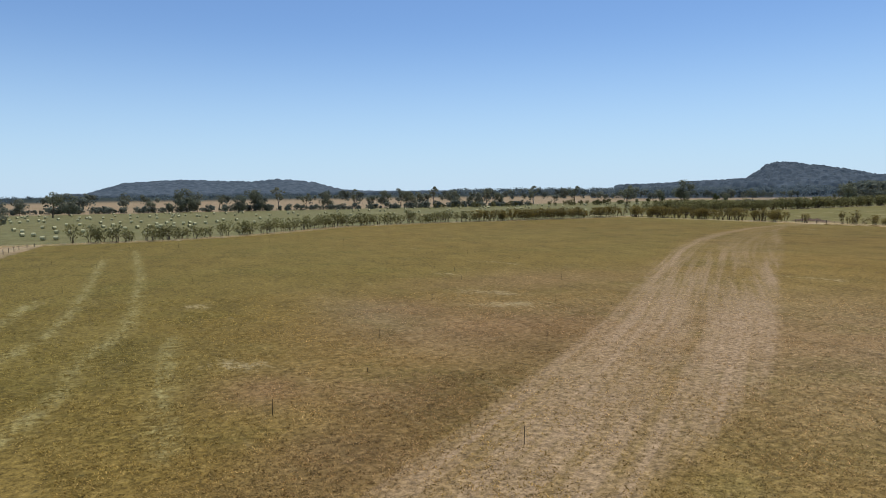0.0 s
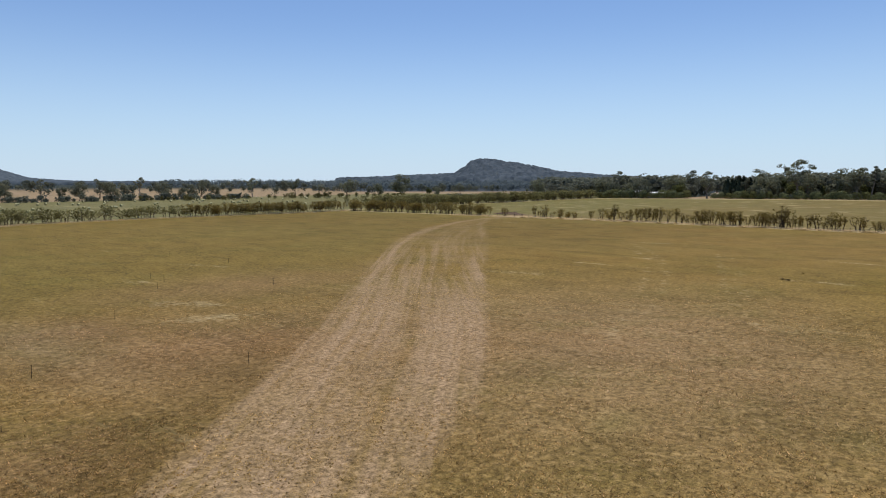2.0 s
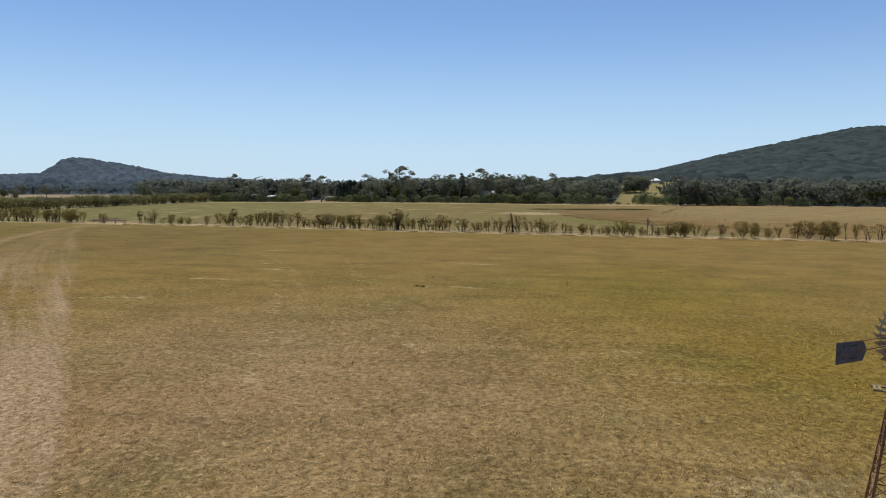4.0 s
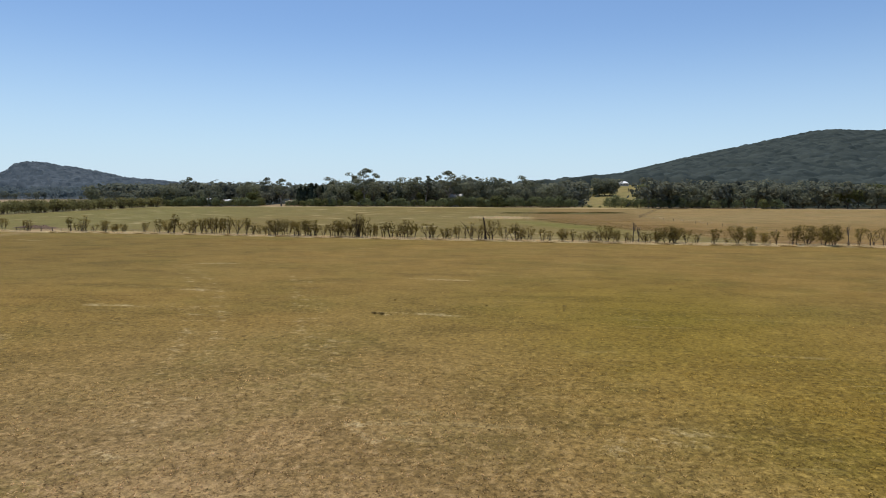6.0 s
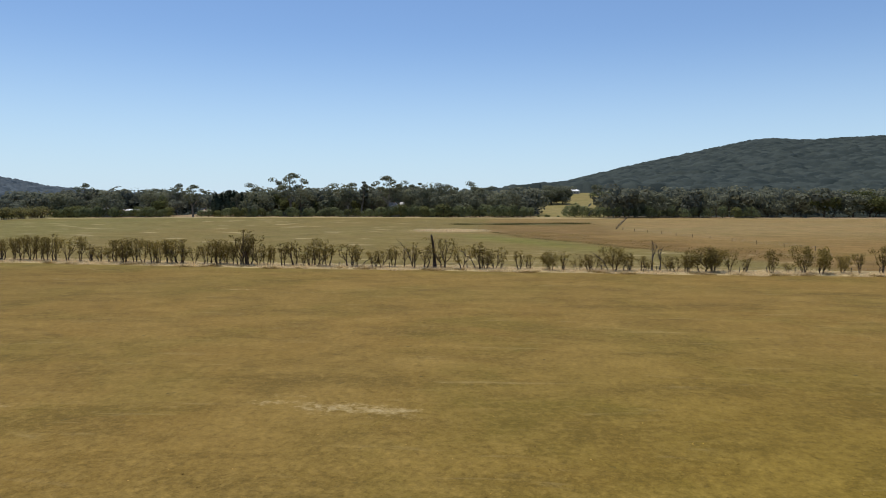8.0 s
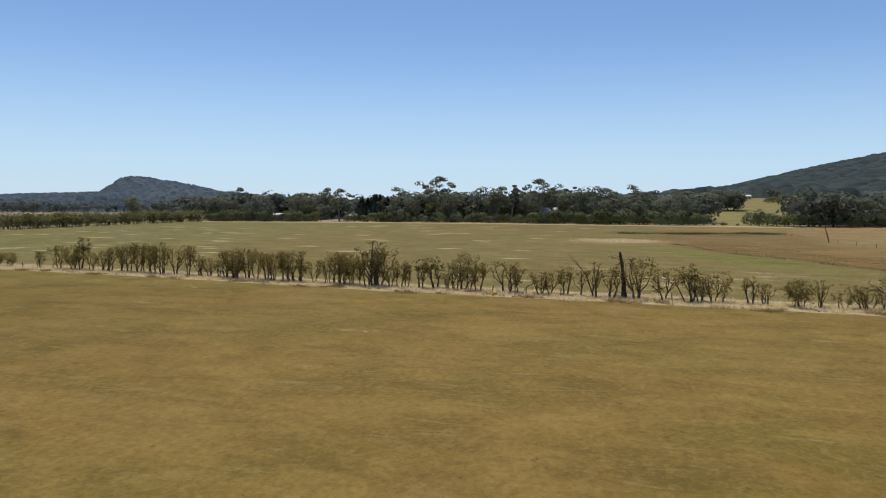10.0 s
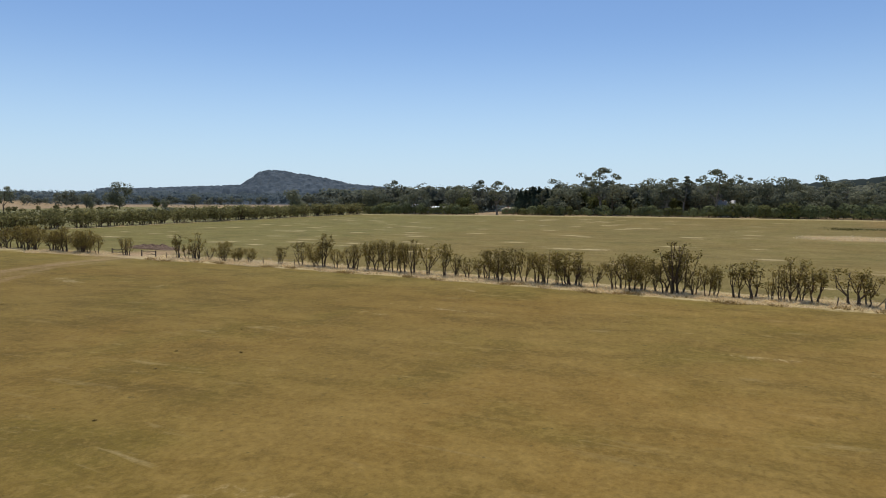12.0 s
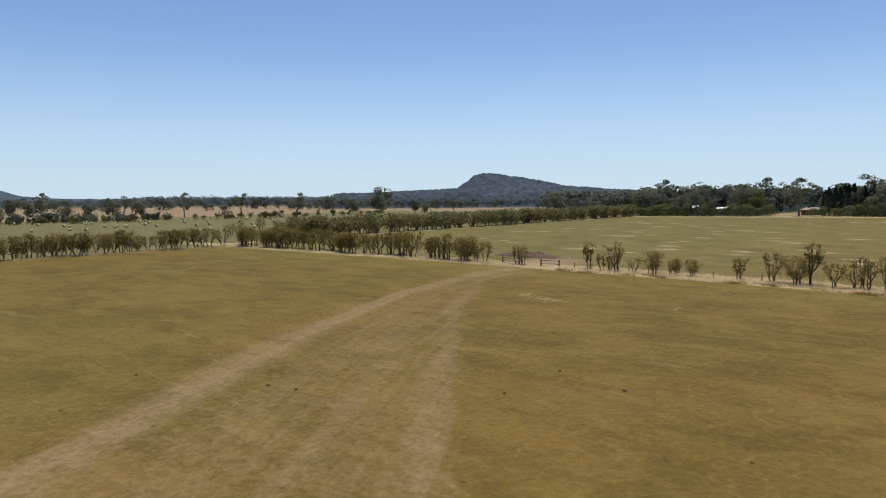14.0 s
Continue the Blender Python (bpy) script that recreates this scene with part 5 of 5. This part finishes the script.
    for yy, zz, ll in ((-2.62, -0.06, 0.1), (-2.2, -0.05, 0.3), (-2.62, -0.46, 0.08), (-2.2, -0.46, 0.34)):
        slab("faded_lettering", (0, yy, zz), (0.016, ll, 0.07), M_FADED, head, "worn dark bar of lettering on the vane")
    slab("vane_rib", (0.012, -2.3, -0.28), (0.016, 1.2, 0.04), M_VANE, head)
    return root


wind_pump(43.42, 0.78)


def pallet(x, y, tilt, turn, mat, label, size=1.0):
    """A small painted frame with crossed battens that leans in the grass."""
    root = thing("batten_frame", label, "wooden frame")
    root.matrix_basis = Matrix.Translation(at(x, y)) @ pose(0, 0, 0, tilt, 0, turn) @ Matrix.Scale(size, 4)
    for sx in (-0.19, 0.19):
        slab("post", (sx, 0, 0.5), (0.06, 0.05, 1.02), mat, root)
    for z in (0.06, 0.3, 0.97):
        slab("rail", (0, 0.002, z), (0.32, 0.04, 0.05), mat, root)
    bar("batten", (-0.17, 0.02, 0.33), (0.17, 0.02, 0.94), 0.022, mat, root, sides=4)
    bar("batten", (0.17, -0.02, 0.33), (-0.17, -0.02, 0.94), 0.022, mat, root, sides=4)


pallet(43.0, 6.8, -28, 98, M_PINK, "small faded pink wooden frame with crossed battens")
pallet(114.5, 12.5, -12, 90, M_PLANK, "small bleached wooden frame standing in the pasture", 0.6)


def weed(seed, h):
    """A low dark tussock."""
    root = thing("weed_tussock", "low dark weed tussock in dry pasture", "weed", "weeds in the pasture")
    r = np.random.default_rng(seed)
    g = r.normal(size=(60, 3))
    g /= np.linalg.norm(g, axis=1)[:, None]
    P = np.abs(g) * np.sign(g) * np.array((0.42, 0.42, 0.3)) * r.uniform(0.3, 1, (60, 1)) + np.array((0, 0, 0.16))
    P[:, 2] = np.clip(P[:, 2], 0.02, None) * h / 0.4
    quads_object("leaves", leaves(r, P, np.full(60, 0.16)), M_WEED, root)
    return root


WEED = Stock([lambda: weed(1, 0.22), lambda: weed(2, 0.2)], [0.22, 0.2])
WEEDS = [(109.2, 32.2), (109, 31.4), (108.9, 30.4), (114.1, 24.3), (120.1, 14.8), (116.2, 21), (133.9, -2.1), (118.7, 32), (171, 93.8), (160.9, 87.6), (159.6, 94.8), (185.5, 98.5),
         (175.9, 96.8), (177.8, 91.9), (157.7, 137.3), (158.3, 135.1), (146.4, 142), (166.2, 124.1), (185.5, 132.7), (173.4, 124.5), (164.1, 108.3), (171.6, 118.5), (153.3, 147), (74.6, 17.8)]
for i, (x, y) in enumerate(WEEDS):
    WEED.plant(i, x, y, rng.uniform(0.05, 0.11), rng.uniform(0, 360))


# ---- fences and gate ----
def fence(name, label, line, gap, h, seed, wires=3):
    """Posts with wires strung between them along a line."""
    r = random.Random(seed)
    root = thing(name, label, "fence")
    tops = []
    for (ax, ay), (bx, by) in zip(line, line[1:]):
        n = max(1, int(math.hypot(bx - ax, by - ay) / gap))
        for k in range(n):
            tops.append((ax + (bx - ax) * k / n, ay + (by - ay) * k / n))
    V0, F0 = [], []
    tube(V0, F0, [(0, 0, -0.2), (0.01, 0, h * 0.5), (0, 0, h)], [0.075, 0.07, 0.066], 6)
    first = None
    for x, y in tops:
        if first is None:
            post = first = mesh_object("post", V0, F0, M_POST, root)
        else:
            post = new("post", first.data)
            post.parent = root
        post.matrix_basis = Matrix.Translation(at(x, y)) @ pose(0, 0, 0, r.gauss(0, 3), r.gauss(0, 3), 0)
    for w in range(wires):
        V, F = [], []
        tube(V, F, [at(x, y, h * (0.35 + 0.28 * w)) for x, y in tops], [0.006] * len(tops), 3)
        mesh_object("wire", V, F, M_GALV, root)


fence("hedge_fence", "grey timber post and wire fence beside the hedge", [(236.0, 130), (237.2, 164.8)], 3.4, 1.05, 1)
fence("hedge_fence", "grey timber post and wire fence beside the hedge", [(226.0, 47), (222.0, -14), (219.5, -110)], 4.5, 1.0, 2)
fence("cross_fence", "timber post fence across the brown paddock", [(372, -33), (316, -48), (262, -62)], 9.5, 1.1, 3)
fence("paddock_fence", "dark timber post fence running away through the brown paddock", [(372, -30.4), (448, -48), (525, -65.9)], 6, 1.35, 4)
fence("boundary_fence", "timber post and wire fence along the dry verge", [(-24, 140), (-15, 195), (-11, 209)], 4, 1.1, 5)


def gate(x, y):
    root = thing("farm_gate", "low timber farm gate standing open on the track", "gate")
    root.matrix_basis = Matrix.Translation(at(x, y))
    for yy in (-1.9, 1.9):
        bar("gate_post", (0, yy, -0.2), (0, yy, 1.25), 0.13, M_POST, root, sides=8)
    bar("top_rail", (0, -1.9, 1.05), (0, 1.9, 1.05), 0.05, M_POST, root)
    bar("bottom_rail", (0, -1.9, 0.45), (0, 1.9, 0.45), 0.035, M_POST, root)
    bar("strut", (0, -1.85, 0.45), (0, 1.85, 1.03), 0.03, M_POST, root)


gate(237.6, 166.6)
gate(238.2, 175.6)


def earth_heap(x, y):
    bm = bmesh.new()
    bmesh.ops.create_grid(bm, x_segments=26, y_segments=40, size=1)
    for v in bm.verts:
        u, w = v.co.x, v.co.y
        d = max(0.0, 1 - u * u) * max(0.0, 1 - w * w)
        n1 = noise.noise(Vector((u * 2.2, w * 4.5, 3.1)))
        n2 = noise.noise(Vector((u * 9, w * 18, 1.7)))
        v.co = Vector((u * 2.6, w * 8.5, -0.15 + 1.2 * d ** 0.6 * (0.75 + 0.55 * n1) + 0.22 * n2 * d))
    me = bpy.data.meshes.new("earth_heap")
    bm.to_mesh(me)
    bm.free()
    me.materials.append(M_EARTH)
    ob = new("earth_heap", me)
    ob.matrix_basis = Matrix.Translation(at(x, y)) @ pose(0, 0, 0, 0, 0, -6)
    tagged(ob, "rough heap of red-brown earth behind the hedge", "earth heap")


earth_heap(253, 182)


# ---- houses ----
M_TANROOF = plain("dusty_tan_roof", (0.34, 0.27, 0.18), 0.7, scale=1, spread=0.2)
def house(x, y, turn, long, deep, wall, rise, roof, walls, label, hip=0.0, windows=4):
    root = thing("farmhouse", label, "house")
    root.matrix_basis = Matrix.Translation(at(x, y)) @ pose(0, 0, 0, 0, 0, turn)
    slab("wall", (0, 0, wall / 2 - 0.3), (long, deep, wall + 0.6), walls, root)
    V, F = [], []
    a, b, o = long / 2, deep / 2, 0.7
    for dz in (0.0, 0.16):
        V += [(-a - o, -b - o, wall + dz), (a + o, -b - o, wall + dz), (a + o, b + o, wall + dz), (-a - o, b + o, wall + dz),
              (-a - o + hip, 0, wall + rise + dz), (a + o - hip, 0, wall + rise + dz)]
    for s in (0, 6):
        F += [(s, s + 1, s + 5, s + 4), (s + 2, s + 3, s + 4, s + 5), (s + 1, s + 2, s + 5), (s + 3, s, s + 4)]
    F += [(0, 1, 7, 6), (1, 2, 8, 7), (2, 3, 9, 8), (3, 0, 6, 9)]
    mesh_object("roof", V, F, roof, root)
    for k in range(windows):
        u = -a + long * (k + 0.5) / windows
        for side in (-1, 1):
            win = slab("window", (u, side * (b + 0.02), wall * 0.55), (1.3, 0.09, 1.2), M_WALL, root)
            slab("pane", (u, side * (b + 0.06), wall * 0.55), (1.1, 0.05, 1.0), M_GLASS, win)
    slab("door", (a * 0.15, -b - 0.03, 1.0), (0.9, 0.1, 2.0), M_BRICK, root)
    slab("chimney", (a * 0.4, 0.6, wall + rise + 0.1), (0.7, 0.7, 1.4), M_BRICK, root)


house(945, -88, 80, 13.5, 9, 3.0, 2.6, M_ROOF, M_WALL, "white-roofed farmhouse on the slope", 5.0)
house(548, 75, 88, 8, 7, 6.2, 2.6, M_GREYROOF, M_WALL, "grey-roofed farmhouse between dark gums", 0.0, 3)
house(549, 264, 60, 11, 6, 4.6, 1.2, M_ROOF, M_WALL, "low pale shed among the trees", 0.0, 2)
house(549, 249, 80, 13, 7, 3.8, 1.0, M_ROOF, M_GREYROOF, "low long shed with a white roof", 0.0, 3)
house(562, 203, 84, 10, 7, 2.7, 1.3, M_TANROOF, M_BRICK, "low brown shed with a dusty tan roof", 2.0, 3)
house(568, 63, 85, 11, 7, 6.0, 1.6, M_GREYROOF, M_WALL, "grey shed roof showing over shrubs", 0.0, 3)


# ---- dry grass and reeds ----
def blades(name, label, seed, places, h0, h1, width, mat, per=6, spread=0.3, lean=0.95):
    """Tufts of standing blades, each a narrow leaning quad."""
    r = np.random.default_rng(seed)
    n = len(places)
    base = np.concatenate([places, land(places[:, 0], places[:, 1])[:, None]], 1)
    base = np.repeat(base, per, 0)
    base[:, :2] += r.normal(size=(n * per, 2)) * spread
    h = (r.uniform(h0, h1, n)[:, None] * r.uniform(0.6, 1.1, (n, per))).ravel()
    a = r.uniform(0, 2 * np.pi, n * per)
    side = np.stack([np.cos(a), np.sin(a), np.zeros_like(a)], 1) * (width * r.uniform(0.6, 1.4, n * per))[:, None]
    tip = base + np.stack([r.normal(size=n * per) * lean * h, r.normal(size=n * per) * lean * h, h], 1)
    base[:, 2] -= 0.04
    V = np.stack([base - side, base + side, tip + side * 0.25, tip - side * 0.25], 1).reshape(-1, 3)
    return tagged(quads_object(name, V, mat), label, "grass", kind="stuff")


def along(line, per_metre, spread, seed, shift=0.0):
    r = np.random.default_rng(seed)
    out = []
    for (ax, ay), (bx, by) in zip(line, line[1:]):
        d = math.hypot(bx - ax, by - ay)
        n = int(d * per_metre)
        t = r.random(n)
        s = r.normal(size=n) * spread + shift
        out.append(np.stack([ax + (bx - ax) * t + s * (by - ay) / d, ay + (by - ay) * t - s * (bx - ax) / d], 1))
    p = np.concatenate(out)
    clump = np.sin(p[:, 1] * 0.9) + np.sin(p[:, 1] * 0.37 + p[:, 0] * 0.3) + r.normal(size=len(p)) * 0.9
    return p[clump > -0.9]


r = np.random.default_rng(91)
y = r.uniform(-75, 200, 14000)
off = r.uniform(-4.6, 3.6, 14000) + 0.8 * np.sin(y * 0.31) + 0.5 * np.sin(y * 0.83)
keep = (np.abs(y - 170) > 5.5) & ((off < 1.5) | (r.random(14000) < 0.5)) & (np.sin(y * 0.9 + off) + np.sin(y * 0.37 - off * 1.7) + r.normal(size=14000) * 0.9 > -1.1)
p = np.stack([east_x(y) + off, y], 1)[keep]
blades("hedge_dry_grass", "pale dry standing grass along the hedgerow foot", 92, p, 0.12, 0.42, 0.05, M_STRAW, 5, 0.3, 1.7)
y = r.uniform(-75, 163, 5200)
off = -4.4 + 0.8 * np.sin(y * 0.31) + 0.5 * np.sin(y * 0.83) + r.normal(size=5200) * 0.45
keep = np.sin(y * 1.1) + np.sin(y * 0.43 + 2) + r.normal(size=5200) * 0.6 > 0.75
p = np.stack([east_x(y) + off, y], 1)[keep]
blades("verge_tussocks", "brown tussocks fringing the pale verge", 110, p, 0.14, 0.38, 0.06, M_REED, 5, 0.25, 0.9)
p = along(NORTH, 14, 1.2, 93, 1.6)
blades("northern_dry_grass", "pale dry standing grass along the northern hedgerow", 94, p, 0.2, 0.55, 0.06, M_STRAW, 5)
p = along([(240, 278), (525, 293)], 3, 1.2, 95, 1.2)
blades("far_dry_grass", "pale dry grass at the far hedgerow foot", 96, p, 0.2, 0.45, 0.1, M_STRAW, 4)
def hollow_edge(x):
    return np.interp(x, [240, 297, 322, 359], [-40, -7.1, 7.3, 18])


p = scatter(97, 15000, 250, 352, -75, 20, lambda x, y: (y < hollow_edge(x) - 1) & (y > hollow_edge(x) - 26 - 8 * np.sin(x * 0.21)) & (np.sin(x * 0.31 + y * 0.2) + np.sin(y * 0.5 - x * 0.13) + np.sin(x * 1.7 - y * 1.1) > -0.3))
blades("brown_reeds", "brown standing reeds and dead grass in a wet hollow", 98, p, 0.05, 0.16, 0.14, M_REED, 3, 1.0, 2.0)
p = scatter(103, 3000, 410, 448, -28, 32, lambda x, y: (np.abs(x - 428 + 0.25 * y + 3 * np.sin(y * 0.11)) < 4.5 + 3.5 * np.sin(y * 0.23) + 2 * np.sin(y * 0.9)))
blades("dark_rushes", "band of dark green rushes in the wet hollow", 104, p, 0.2, 0.6, 0.12, M_RUSH, 3, 2.2)
p = along([(262, -27), (297, -7.1), (322, 7.3), (352, 16)], 5, 1.1, 105)
blades("paddock_edge_rushes", "dark line of rushes at the edge of the green paddock", 106, p, 0.06, 0.2, 0.08, M_RUSH, 4, 0.8)
p = scatter(99, 2600, 348, 376, 16, 50, lambda x, y: ((x - 361) / 9) ** 2 + ((y - 33) / 14) ** 2 < 0.8 + 0.3 * np.sin(x + y * 0.7))
blades("pale_rushes", "pale dry rushes on the edge of the hollow", 100, p, 0.3, 0.7, 0.08, M_STRAW, 4, 0.5)
p = scatter(101, 2600, 37, 53, -7, 6, lambda x, y: np.hypot(x - 45, y) < 7 + 1.5 * np.sin(x * 3 + y * 2))
blades("pump_dry_grass", "pale rank grass round the wind pump", 102, p, 0.06, 0.2, 0.014, M_STRAW, 7, 0.3, 0.5)



def lumpy(x, y, size, seed):
    """Smooth random field between 0 and 1, with lumps of about the given size in metres."""
    table = np.random.default_rng(seed).random((64, 64))
    u, v = np.asarray(x) / size + 500, np.asarray(y) / size + 500
    i, j = np.floor(u).astype(int), np.floor(v).astype(int)
    a, b = u - i, v - j
    a, b = a * a * (3 - 2 * a), b * b * (3 - 2 * b)
    i, j, k, m = i % 64, j % 64, (i + 1) % 64, (j + 1) % 64
    return (table[i, j] * (1 - a) + table[k, j] * a) * (1 - b) + (table[i, m] * (1 - a) + table[k, m] * a) * b


def stubble(name, label, seed, count, near, far, width, tall, bright=1.15, flat=1.0, least=0.44):
    """Clumps of mown stubble fanned over the pasture, thick in some patches and thin in others."""
    r = np.random.default_rng(seed)
    d, a = r.uniform(near, far, count), np.radians(r.uniform(-14, 116, count))
    x, y = 5 + d * np.sin(a), 5 + d * np.cos(a)
    worn, dl = track_wear(x, y)
    thick = 0.45 * lumpy(x, y, 1.1, seed) + 0.35 * lumpy(x, y, 3.4, seed + 1) + 0.2 * lumpy(x, y, 9.0, seed + 2)
    keep = home_paddock(x, y) & (thick + r.normal(size=count) * 0.08 > least) & (r.random(count) > worn * 0.75) & (r.random(count) > ease(80, 140, d))
    x, y, thick = x[keep], y[keep], thick[keep]
    n, per = len(x), 2
    col, strawy = paddock_colours(x, y)
    col = col * (bright * r.uniform(0.4, 1.65, n) * (1.0 + 0.7 * np.clip(thick - 0.44, 0, 0.4) / 0.4))[:, None]
    bx, by = np.repeat(x, per) + r.normal(size=n * per) * 0.09, np.repeat(y, per) + r.normal(size=n * per) * 0.09
    base = np.stack([bx, by, land(bx, by) - 0.01], 1)
    h = np.repeat(tall * r.uniform(0.4, 1.3, n), per) * r.uniform(0.6, 1.1, n * per)
    t = r.uniform(0, 6.283, n * per)
    side = np.stack([np.cos(t), np.sin(t), np.zeros_like(t)], 1) * (width * r.uniform(0.5, 1.5, n * per))[:, None]
    lie = t + 1.57 + r.normal(size=n * per) * 0.5
    reach = h * r.uniform(1.2, 3.2, n * per) * flat
    tip = base + np.stack([np.cos(lie) * reach, np.sin(lie) * reach, h], 1)
    ob = quads_object(name, np.stack([base - side, base + side, tip + side * 0.4, tip - side * 0.4], 1).reshape(-1, 3), M_STUBBLE)
    tint = np.repeat(np.concatenate([col, np.ones((n, 1))], 1), per * 4, 0).astype(np.float32)
    ob.data.color_attributes.new("tint", "FLOAT_COLOR", "POINT").data.foreach_set("color", tint.ravel())
    return tagged(ob, label, "grass", kind="stuff")


stubble("near_stubble", "short dry stubble tufts in the mown pasture", 120, 130000, 20, 62, 0.026, 0.05)
stubble("far_stubble", "short dry stubble tufts further out in the pasture", 130, 80000, 62, 140, 0.038, 0.055)
stubble("near_clumps", "ragged ankle-high clumps of dry grass in the mown pasture", 140, 110000, 20, 85, 0.034, 0.075, 1.5, 0.6, 0.5)
